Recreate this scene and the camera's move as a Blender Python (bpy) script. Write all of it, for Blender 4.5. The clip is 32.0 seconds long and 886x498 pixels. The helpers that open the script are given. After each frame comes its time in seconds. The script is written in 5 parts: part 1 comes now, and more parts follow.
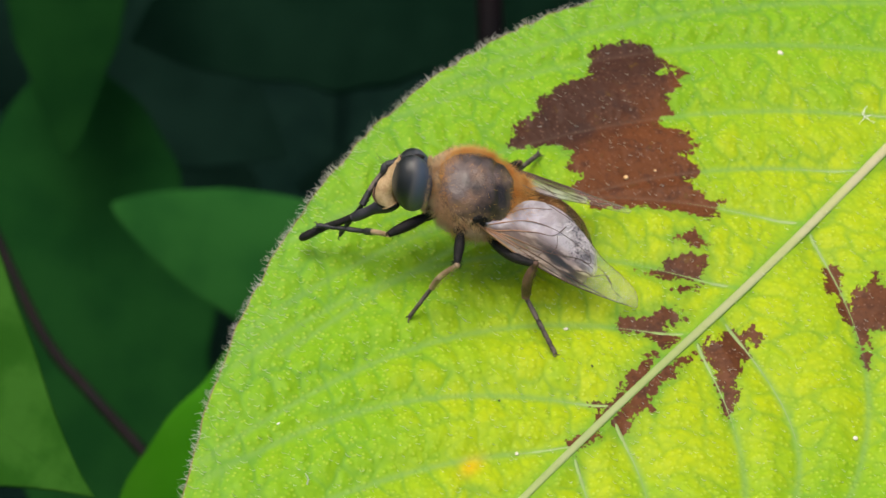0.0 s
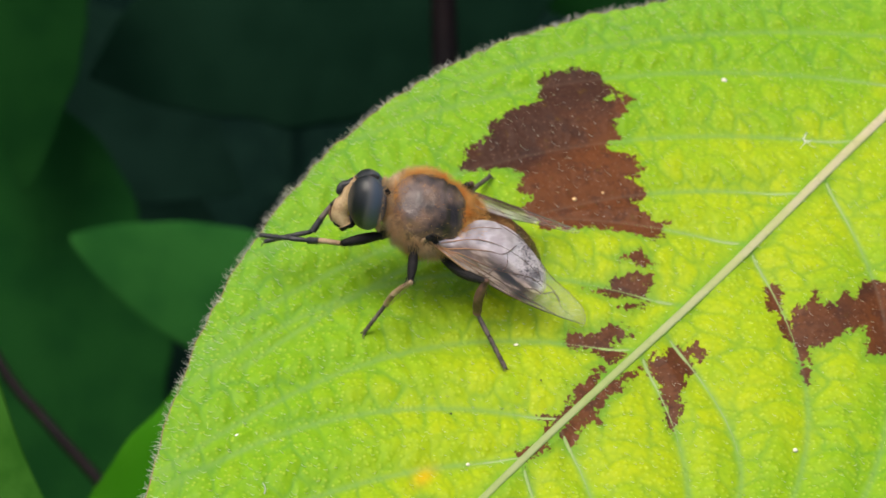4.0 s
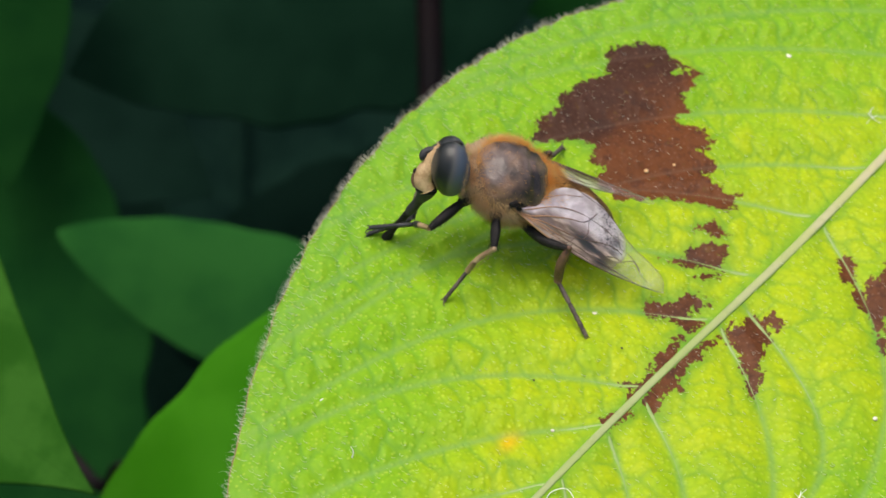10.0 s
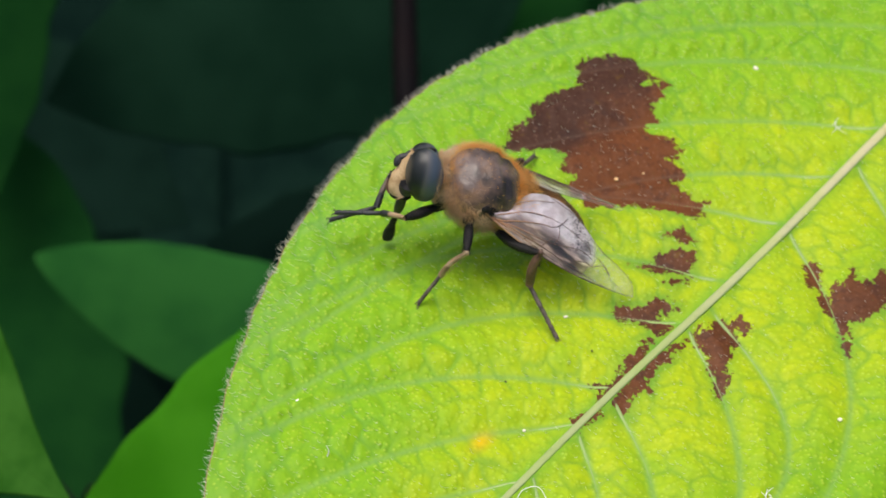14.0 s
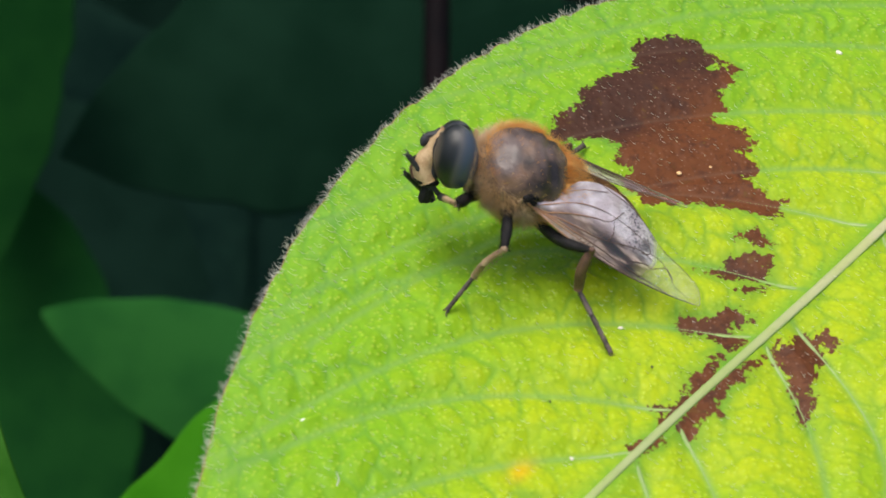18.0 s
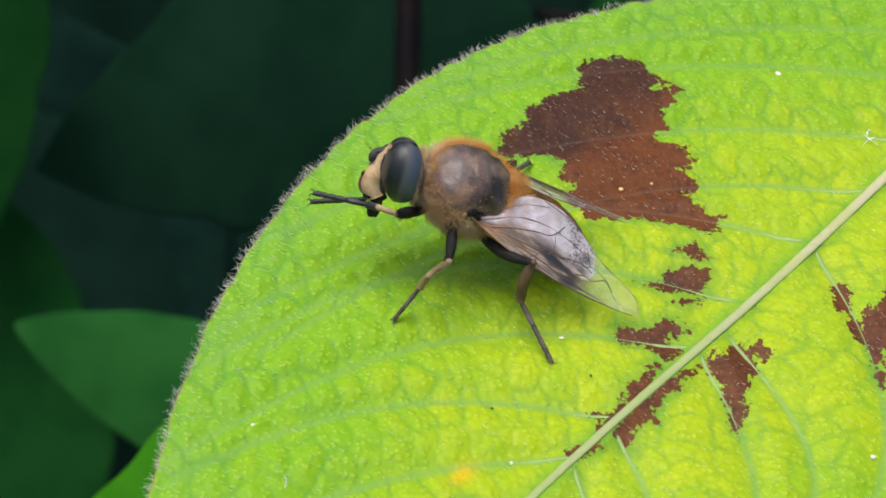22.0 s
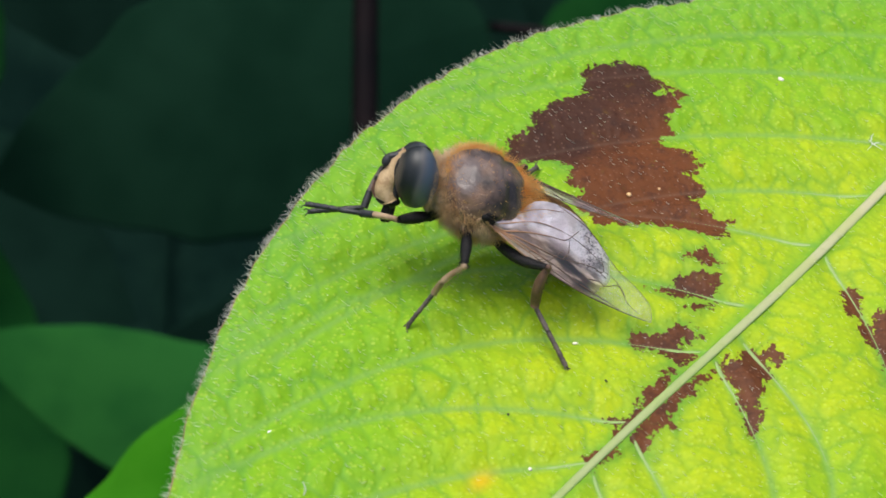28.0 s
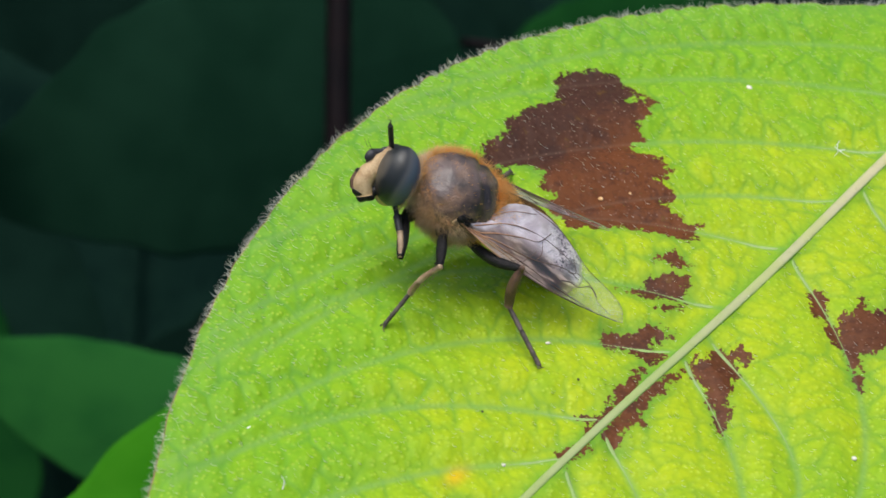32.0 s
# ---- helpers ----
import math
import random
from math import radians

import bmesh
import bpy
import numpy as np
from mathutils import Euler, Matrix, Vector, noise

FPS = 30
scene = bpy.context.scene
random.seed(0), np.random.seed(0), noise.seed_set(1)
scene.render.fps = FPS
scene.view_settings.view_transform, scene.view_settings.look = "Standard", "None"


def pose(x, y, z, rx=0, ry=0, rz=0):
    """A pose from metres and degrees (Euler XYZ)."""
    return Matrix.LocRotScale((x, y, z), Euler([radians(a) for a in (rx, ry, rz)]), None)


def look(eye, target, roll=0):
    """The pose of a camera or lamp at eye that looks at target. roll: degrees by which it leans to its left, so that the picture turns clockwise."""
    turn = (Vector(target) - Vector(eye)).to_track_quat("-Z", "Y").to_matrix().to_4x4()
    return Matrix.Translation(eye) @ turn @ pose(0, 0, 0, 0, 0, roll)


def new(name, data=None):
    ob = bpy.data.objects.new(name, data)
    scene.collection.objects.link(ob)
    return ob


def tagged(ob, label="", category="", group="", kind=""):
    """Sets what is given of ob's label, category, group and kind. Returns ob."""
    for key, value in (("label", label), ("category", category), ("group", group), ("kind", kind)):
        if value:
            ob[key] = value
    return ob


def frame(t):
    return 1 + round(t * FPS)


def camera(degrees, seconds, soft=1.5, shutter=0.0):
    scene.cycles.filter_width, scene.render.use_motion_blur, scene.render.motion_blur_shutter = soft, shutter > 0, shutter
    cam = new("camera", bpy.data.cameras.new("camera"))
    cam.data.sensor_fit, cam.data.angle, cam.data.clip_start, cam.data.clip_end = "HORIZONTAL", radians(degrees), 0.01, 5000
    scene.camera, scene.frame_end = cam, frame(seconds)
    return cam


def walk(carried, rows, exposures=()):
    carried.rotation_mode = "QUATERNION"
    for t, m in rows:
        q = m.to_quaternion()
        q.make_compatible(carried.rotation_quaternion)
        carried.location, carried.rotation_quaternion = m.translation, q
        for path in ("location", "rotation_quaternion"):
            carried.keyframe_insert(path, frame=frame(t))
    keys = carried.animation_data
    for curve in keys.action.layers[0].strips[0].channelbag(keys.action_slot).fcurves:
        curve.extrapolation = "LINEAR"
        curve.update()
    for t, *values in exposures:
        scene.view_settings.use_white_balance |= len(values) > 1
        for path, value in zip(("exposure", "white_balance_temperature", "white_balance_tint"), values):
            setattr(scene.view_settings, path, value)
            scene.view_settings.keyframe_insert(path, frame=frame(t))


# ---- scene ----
cam = camera(22.0, 32.0, soft=1.5)
PATH = [
    (0.0, (-0.004667, -0.071076, 0.093034), (0.001877, 0.001511, -0.002299), 5.798),
    (0.5, (-0.004612, -0.071184, 0.092734), (0.002159, 0.001493, -0.002515), 5.963),
    (1.0, (-0.005294, -0.071114, 0.092139), (0.002089, 0.001253, -0.003299), 6.523),
    (1.5, (-0.006350, -0.071565, 0.092175), (0.001321, 0.001385, -0.002796), 6.819),
    (2.0, (-0.006280, -0.072048, 0.093033), (0.002188, 0.001481, -0.001422), 7.295),
    (2.5, (-0.006964, -0.072378, 0.092488), (0.001644, 0.001046, -0.002036), 7.401),
    (3.0, (-0.005465, -0.072232, 0.092497), (0.004080, 0.001372, -0.001797), 7.854),
    (3.5, (-0.004111, -0.073466, 0.094616), (0.005179, 0.000975, 0.000957), 7.492),
    (4.0, (-0.004741, -0.074306, 0.095181), (0.004063, 0.000017, 0.001380), 7.190),
    (4.5, (-0.005268, -0.074168, 0.094974), (0.003729, 0.000109, 0.001156), 7.396),
    (6.5, (-0.006957, -0.074285, 0.093847), (0.002504, -0.000199, -0.000077), 7.815),
    (7.0, (-0.007704, -0.075007, 0.094242), (0.001178, -0.000640, 0.000483), 7.506),
    (7.5, (-0.008219, -0.074780, 0.093060), (0.000927, -0.000706, -0.000906), 7.796),
    (8.0, (-0.008843, -0.074846, 0.093645), (0.001366, 0.000222, 0.000583), 8.310),
    (8.5, (-0.011155, -0.075670, 0.093015), (0.001485, -0.000983, -0.000056), 9.973),
    (9.0, (-0.012031, -0.075679, 0.093028), (0.000140, -0.000744, 0.000094), 9.348),
    (9.5, (-0.012344, -0.075313, 0.092692), (-0.000229, -0.000485, -0.000335), 9.272),
    (10.0, (-0.012475, -0.076169, 0.092849), (0.000034, -0.001200, -0.000013), 9.726),
    (10.5, (-0.012338, -0.076507, 0.092667), (0.000954, -0.001480, -0.000038), 10.339),
    (11.0, (-0.012394, -0.075997, 0.092747), (0.001218, -0.000645, 0.000352), 10.471),
    (11.5, (-0.013050, -0.076737, 0.092284), (0.000969, -0.001327, -0.000002), 10.907),
    (12.0, (-0.013597, -0.076986, 0.091685), (0.000398, -0.001804, -0.000792), 10.863),
    (12.5, (-0.012638, -0.076808, 0.091634), (0.001678, -0.001568, -0.000746), 10.890),
    (13.0, (-0.011121, -0.078552, 0.094658), (0.002769, -0.002355, 0.003001), 10.268),
    (13.5, (-0.011096, -0.079451, 0.096178), (0.001920, -0.002579, 0.004957), 9.560),
    (14.0, (-0.012539, -0.079002, 0.093613), (0.001142, -0.002552, 0.002135), 10.272),
    (14.5, (-0.010901, -0.079251, 0.093742), (0.002320, -0.003173, 0.001887), 9.713),
    (16.5, (-0.007935, -0.070758, 0.077283), (0.003178, 0.009112, -0.011584), 9.111),
    (17.0, (-0.007996, -0.070536, 0.077369), (0.003739, 0.009545, -0.011227), 9.351),
    (17.5, (-0.009339, -0.070588, 0.076924), (0.002198, 0.009401, -0.011782), 9.298),
    (18.0, (-0.010322, -0.070791, 0.076997), (0.001419, 0.009475, -0.011430), 9.342),
    (18.5, (-0.010657, -0.071034, 0.077278), (0.001451, 0.009317, -0.011023), 9.526),
    (19.0, (-0.010535, -0.071534, 0.077947), (0.002252, 0.008859, -0.010220), 9.879),
    (19.5, (-0.009397, -0.072494, 0.079568), (0.003784, 0.008285, -0.008188), 10.075),
    (20.0, (-0.007911, -0.073111, 0.080632), (0.004917, 0.007882, -0.006979), 9.770),
    (20.5, (-0.007357, -0.073263, 0.080813), (0.005300, 0.007621, -0.006923), 9.637),
    (21.0, (-0.007773, -0.073090, 0.080246), (0.004791, 0.007404, -0.007861), 9.763),
    (21.5, (-0.008572, -0.073344, 0.080632), (0.004214, 0.007533, -0.007091), 9.934),
    (22.0, (-0.009138, -0.073588, 0.079917), (0.003533, 0.007294, -0.007819), 10.055),
    (22.5, (-0.008733, -0.073715, 0.080624), (0.004148, 0.007462, -0.006808), 9.980),
    (23.0, (-0.009340, -0.073753, 0.079928), (0.003515, 0.007266, -0.007654), 10.115),
    (23.5, (-0.009870, -0.074052, 0.079485), (0.003433, 0.006872, -0.008119), 10.551),
    (24.0, (-0.009363, -0.073382, 0.079703), (0.004011, 0.007553, -0.007880), 10.288),
    (24.5, (-0.009399, -0.073091, 0.079227), (0.004270, 0.007943, -0.008218), 10.235),
    (25.0, (-0.009770, -0.073337, 0.079205), (0.004049, 0.007698, -0.008215), 10.303),
    (25.5, (-0.010234, -0.073733, 0.079312), (0.003819, 0.007492, -0.007894), 10.548),
    (27.5, (-0.011710, -0.073567, 0.078628), (0.004448, 0.007647, -0.008223), 11.711),
    (28.0, (-0.012812, -0.073330, 0.078538), (0.003426, 0.008053, -0.008140), 11.586),
    (28.5, (-0.013104, -0.074088, 0.078428), (0.004097, 0.007390, -0.007975), 12.087),
    (29.0, (-0.013226, -0.075090, 0.078539), (0.004614, 0.006717, -0.007422), 12.614),
    (29.5, (-0.012743, -0.075063, 0.079719), (0.005112, 0.006733, -0.006250), 12.466),
    (30.0, (-0.012905, -0.075228, 0.079359), (0.004795, 0.006671, -0.006544), 12.522),
    (30.5, (-0.012897, -0.075143, 0.078759), (0.004913, 0.006839, -0.007042), 12.402),
    (31.0, (-0.012847, -0.074488, 0.079264), (0.004897, 0.007219, -0.006812), 12.291),
    (31.5, (-0.013179, -0.075093, 0.079787), (0.004110, 0.006756, -0.006246), 12.078),
    (32.0, (-0.013389, -0.075567, 0.079577), (0.004380, 0.006513, -0.006138), 12.426),
]
walk(cam, [(t, look(eye, target, roll)) for t, eye, target, roll in PATH],
     exposures=[(0.0, 0.0, 6650, 10), (14.0, 0.05, 6460, 10), (24.0, 0.08, 6140, 10), (28.0, 0.08, 6080, 9), (30.0, -0.01, 6070, 9), (32.0, -0.02, 6050, 9)])
cam.data.dof.use_dof, cam.data.dof.focus_distance, cam.data.dof.aperture_fstop = True, 0.111, 118.0

# ---- light ----
world = bpy.data.worlds.new("sky")
scene.world = world
world.use_nodes = True
wn = world.node_tree.nodes
sky = wn.new("ShaderNodeTexSky")
sky.sky_type = "NISHITA"
sky.sun_disc = False
sky.sun_elevation, sky.sun_rotation = radians(73), radians(-56)
sky.air_density, sky.dust_density, sky.ozone_density = 1.0, 6.0, 0.4
wn["Background"].inputs["Strength"].default_value = 0.13
world.node_tree.links.new(sky.outputs["Color"], wn["Background"].inputs["Color"])
sun = new("sun", bpy.data.lights.new("sun", "SUN"))
sun.data.energy, sun.data.angle, sun.data.color = 2.0, radians(35), (1.0, 0.95, 0.86)
sun.matrix_world = look((-0.25, 0.17, 1.0), (0, 0, 0))

MM = 0.001


# ---- materials ----
def nodes_of(name):
    m = bpy.data.materials.new(name)
    m.use_nodes = True
    nt = m.node_tree
    return m, nt, nt.nodes["Principled BSDF"]


def rgb(c):
    return (c[0], c[1], c[2], 1.0)


def mix(nt, fac, a, b):
    """Mix two colours, each a socket or a triple; fac a socket or a number."""
    n = nt.nodes.new("ShaderNodeMix")
    n.data_type = "RGBA"
    for value, k in ((fac, 0), (a, 6), (b, 7)):
        if isinstance(value, (int, float)):
            n.inputs[k].default_value = value
        elif isinstance(value, tuple):
            n.inputs[k].default_value = rgb(value)
        else:
            nt.links.new(value, n.inputs[k])
    return n.outputs[2]


def ramp(nt, value, lo, hi, a=0.0, b=1.0):
    n = nt.nodes.new("ShaderNodeMapRange")
    n.interpolation_type = "SMOOTHSTEP"
    nt.links.new(value, n.inputs[0])
    for k, x in enumerate((lo, hi, a, b)):
        n.inputs[k + 1].default_value = x
    return n.outputs[0]


def maths(nt, op, a, b):
    n = nt.nodes.new("ShaderNodeMath")
    n.operation = op
    for k, x in enumerate((a, b)):
        if isinstance(x, (int, float)):
            n.inputs[k].default_value = x
        else:
            nt.links.new(x, n.inputs[k])
    return n.outputs[0]


def noise_of(nt, size_mm, detail=3.0, rough=0.55):
    """Noise of features about size_mm across, in the thing's own space."""
    co = nt.nodes.new("ShaderNodeTexCoord")
    n = nt.nodes.new("ShaderNodeTexNoise")
    n.inputs["Scale"].default_value = 1.0 / (size_mm * MM)
    n.inputs["Detail"].default_value, n.inputs["Roughness"].default_value = detail, rough
    nt.links.new(co.outputs["Object"], n.inputs["Vector"])
    return n.outputs[0]


def cells_of(nt, size_mm, feature="F1", scale=(1, 1, 1), flat=False):
    co = nt.nodes.new("ShaderNodeTexCoord")
    mp = nt.nodes.new("ShaderNodeMapping")
    mp.inputs["Scale"].default_value = scale
    v = nt.nodes.new("ShaderNodeTexVoronoi")
    v.feature = feature
    v.voronoi_dimensions = "2D" if flat else "3D"
    v.inputs["Scale"].default_value = 1.0 / (size_mm * MM)
    nt.links.new(co.outputs["Object"], mp.inputs["Vector"])
    nt.links.new(mp.outputs[0], v.inputs["Vector"])
    return v


def bump(nt, bsdf, height, mm, strength=1.0, normal_of=None):
    b = nt.nodes.new("ShaderNodeBump")
    b.inputs["Distance"].default_value, b.inputs["Strength"].default_value = mm * MM, strength
    nt.links.new(height, b.inputs["Height"])
    nt.links.new(b.outputs[0], bsdf.inputs["Normal"])
    return b


def attribute(nt, name):
    n = nt.nodes.new("ShaderNodeAttribute")
    n.attribute_name = name
    return n.outputs["Fac"]


def plain(name, a, b, size_mm, rough=0.5, relief=0.02, grain_mm=0.1, metal=0.0, coat=0.0, spec=0.5):
    """A surface that varies between two colours, with fine relief."""
    m, nt, p = nodes_of(name)
    big, fine = noise_of(nt, size_mm), noise_of(nt, grain_mm, 4.0)
    f = maths(nt, "ADD", maths(nt, "MULTIPLY", big, 0.7), maths(nt, "MULTIPLY", fine, 0.3))
    nt.links.new(mix(nt, ramp(nt, f, 0.35, 0.65), a, b), p.inputs["Base Color"])
    nt.links.new(ramp(nt, fine, 0.3, 0.7, rough - 0.08, rough + 0.1), p.inputs["Roughness"])
    p.inputs["Metallic"].default_value = metal
    p.inputs["Coat Weight"].default_value = coat
    p.inputs["Specular IOR Level"].default_value = spec
    bump(nt, p, fine, relief)
    return m


def translucent(m, nt, p, colour, weight):
    out = nt.nodes["Material Output"]
    t = nt.nodes.new("ShaderNodeBsdfTranslucent")
    if isinstance(colour, tuple):
        t.inputs["Color"].default_value = rgb(colour)
    else:
        nt.links.new(colour, t.inputs["Color"])
    s = nt.nodes.new("ShaderNodeMixShader")
    s.inputs[0].default_value = weight
    nt.links.new(p.outputs[0], s.inputs[1])
    nt.links.new(t.outputs[0], s.inputs[2])
    nt.links.new(s.outputs[0], out.inputs["Surface"])


def blade_material():
    """Yellow-green leaf tissue in small quilted fields, with pale sunken veins and brown dead patches."""
    m, nt, p = nodes_of("leaf_tissue")
    stain, vein, rim, cell, net, tone, dry = (attribute(nt, k) for k in ("stain", "vein", "rim", "cell", "net", "tone", "dry"))
    warm, patchy, fine = noise_of(nt, 9.0, 2.0), noise_of(nt, 2.6, 3.0), noise_of(nt, 0.35, 3.0)
    yellow, green, deep, cool = (0.500, 0.630, 0.001), (0.255, 0.51, 0.005), (0.115, 0.34, 0.008), (0.20, 0.46, 0.045)
    f = maths(nt, "ADD", maths(nt, "MULTIPLY", warm, 0.30), maths(nt, "MULTIPLY", patchy, 0.35))
    f = maths(nt, "ADD", f, maths(nt, "MULTIPLY", tone, 0.13))
    f = maths(nt, "ADD", f, maths(nt, "MULTIPLY", ramp(nt, rim, 3.0, 19.0), 0.42))
    c = mix(nt, ramp(nt, f, 0.33, 0.86), green, yellow)
    # bluish towards the margin: sheen of the down put into the colour
    c = mix(nt, maths(nt, "MULTIPLY", ramp(nt, rim, 4.5, 0.3), ramp(nt, patchy, 0.3, 0.75, 0.25, 0.75)), c, cool)
    c = mix(nt, maths(nt, "MULTIPLY", ramp(nt, cell, 0.12, 0.0), 0.20), c, deep)
    c = mix(nt, maths(nt, "MULTIPLY", ramp(nt, fine, 0.5, 0.8), 0.22), c, deep)
    # small pale hair bases in the tissue, their highlights put into the colour
    dots = cells_of(nt, 0.40, flat=True)
    sown = ramp(nt, noise_of(nt, 0.9, 1.0), 0.30, 0.65, 0.25, 1.0)
    d = maths(nt, "MULTIPLY", maths(nt, "MULTIPLY", ramp(nt, dots.outputs["Distance"], 0.27, 0.05), sown), 0.50)
    c = mix(nt, d, c, (0.62, 0.76, 0.10))
    # veins
    c = mix(nt, maths(nt, "MULTIPLY", net, 0.66), c, (0.125, 0.35, 0.03))
    c = mix(nt, maths(nt, "MULTIPLY", vein, 0.78), c, (0.22, 0.43, 0.085))
    c = mix(nt, maths(nt, "MULTIPLY", attribute(nt, "mid"), 0.7), c, (0.165, 0.42, 0.025))
    # margin
    c = mix(nt, ramp(nt, rim, 0.11, 0.03), c, (0.36, 0.24, 0.14))
    # a darker green seam round the dead patches, and the yellow spot
    c = mix(nt, maths(nt, "MULTIPLY", ramp(nt, stain, 0.9, 0.0), ramp(nt, warm, 0.45, 0.6, 0.0, 0.6)), c, (0.13, 0.36, 0.03))
    c = mix(nt, maths(nt, "MULTIPLY", attribute(nt, "halo"), ramp(nt, patchy, 0.3, 0.6, 0.5, 0.95)), c, (0.78, 0.54, 0.003))
    # dead patches with a ragged edge
    ragged = maths(nt, "ADD", maths(nt, "MULTIPLY", maths(nt, "SUBTRACT", noise_of(nt, 0.8, 3.0, 0.65), 0.5), 1.5),
                   maths(nt, "MULTIPLY", maths(nt, "SUBTRACT", noise_of(nt, 0.25, 2.0, 0.6), 0.5), 1.0))
    edge = maths(nt, "ADD", stain, ragged)
    inside = ramp(nt, edge, 0.07, -0.07)
    islands = ramp(nt, noise_of(nt, 1.1, 4.0, 0.7), 0.70, 0.78)
    inside = maths(nt, "MULTIPLY", inside, maths(nt, "SUBTRACT", 1.0, maths(nt, "MULTIPLY", islands, 0.8)))
    brown = mix(nt, ramp(nt, maths(nt, "ADD", dry, maths(nt, "MULTIPLY", noise_of(nt, 2.4, 3.0), 0.9)), 0.42, 1.05), (0.175, 0.054, 0.012), (0.070, 0.026, 0.013))
    brown = mix(nt, maths(nt, "MULTIPLY", ramp(nt, noise_of(nt, 1.3, 3.0, 0.7), 0.52, 0.66), 0.45), brown, (0.034, 0.015, 0.013))
    brown = mix(nt, maths(nt, "MULTIPLY", ramp(nt, fine, 0.45, 0.75), 0.45), brown, (0.040, 0.014, 0.008))
    brown = mix(nt, maths(nt, "MULTIPLY", ramp(nt, noise_of(nt, 0.7, 3.0), 0.62, 0.75), 0.5), brown, (0.20, 0.11, 0.015))
    specks = cells_of(nt, 0.42, flat=True)
    brown = mix(nt, maths(nt, "MULTIPLY", ramp(nt, specks.outputs["Distance"], 0.17, 0.06), maths(nt, "MULTIPLY", sown, 0.45)), brown, (0.34, 0.20, 0.14))
    brown = mix(nt, maths(nt, "MULTIPLY", maths(nt, "POWER", vein, 4.0), 0.45), brown, (0.22, 0.16, 0.11))
    c = mix(nt, inside, c, brown)
    nt.links.new(c, p.inputs["Base Color"])
    nt.links.new(ramp(nt, fine, 0.3, 0.75, 0.46, 0.66), p.inputs["Roughness"])
    p.inputs["Specular IOR Level"].default_value = 0.25
    nt.links.new(ramp(nt, inside, 0.0, 1.0, 0.12, 0.0), p.inputs["Sheen Weight"])
    p.inputs["Sheen Roughness"].default_value = 0.45
    p.inputs["Sheen Tint"].default_value = (0.85, 0.95, 1.0, 1.0)
    h = maths(nt, "ADD", maths(nt, "MULTIPLY", maths(nt, "MULTIPLY", ramp(nt, dots.outputs["Distance"], 0.55, 0.0), sown), 1.0), maths(nt, "MULTIPLY", fine, 0.35))
    h = maths(nt, "MULTIPLY", h, maths(nt, "SUBTRACT", 1.0, maths(nt, "MULTIPLY", inside, 0.6)))
    bump(nt, p, h, 0.038)
    translucent(m, nt, p, c, 0.22)
    return m


def far_leaf_material(name, a, b, size_mm, rough=0.5):
    m, nt, p = nodes_of(name)
    big, fine = noise_of(nt, size_mm, 3.0), noise_of(nt, size_mm / 6, 3.0)
    vein = attribute(nt, "vein")
    c = mix(nt, ramp(nt, big, 0.35, 0.65), a, b)
    c = mix(nt, maths(nt, "MULTIPLY", vein, 0.05), c, tuple(x * 1.4 for x in b))
    nt.links.new(c, p.inputs["Base Color"])
    p.inputs["Roughness"].default_value = rough
    p.inputs["Specular IOR Level"].default_value = 0.0
    bump(nt, p, fine, 0.08)
    translucent(m, nt, p, c, 0.25)
    return m


def eye_material():
    """Dark compound eye: faint upright bands and a fine grain of facets."""
    m, nt, p = nodes_of("compound_eye")
    co = nt.nodes.new("ShaderNodeTexCoord")
    sep = nt.nodes.new("ShaderNodeSeparateXYZ")
    nt.links.new(co.outputs["Object"], sep.inputs[0])
    wave = nt.nodes.new("ShaderNodeMath")
    wave.operation = "SINE"
    wob = maths(nt, "MULTIPLY", maths(nt, "SUBTRACT", noise_of(nt, 1.4, 2.0), 0.5), 1.6)
    nt.links.new(maths(nt, "ADD", maths(nt, "MULTIPLY", sep.outputs["X"], 4600.0), wob), wave.inputs[0])
    c = mix(nt, ramp(nt, wave.outputs[0], -0.5, 0.7), (0.011, 0.014, 0.014), (0.100, 0.086, 0.066))
    # bluish sky reflection on the eye's rear, put into the base colour
    rear = maths(nt, "ADD", sep.outputs["X"], maths(nt, "MULTIPLY", wob, 0.0001))
    c = mix(nt, ramp(nt, rear, 0.0009, 0.0001), c, (0.055, 0.078, 0.115))
    nt.links.new(c, p.inputs["Base Color"])
    p.inputs["Roughness"].default_value = 0.40
    p.inputs["Specular IOR Level"].default_value = 0.6
    facets = cells_of(nt, 0.05)
    bump(nt, p, facets.outputs["Distance"], 0.012, 0.7)
    return m


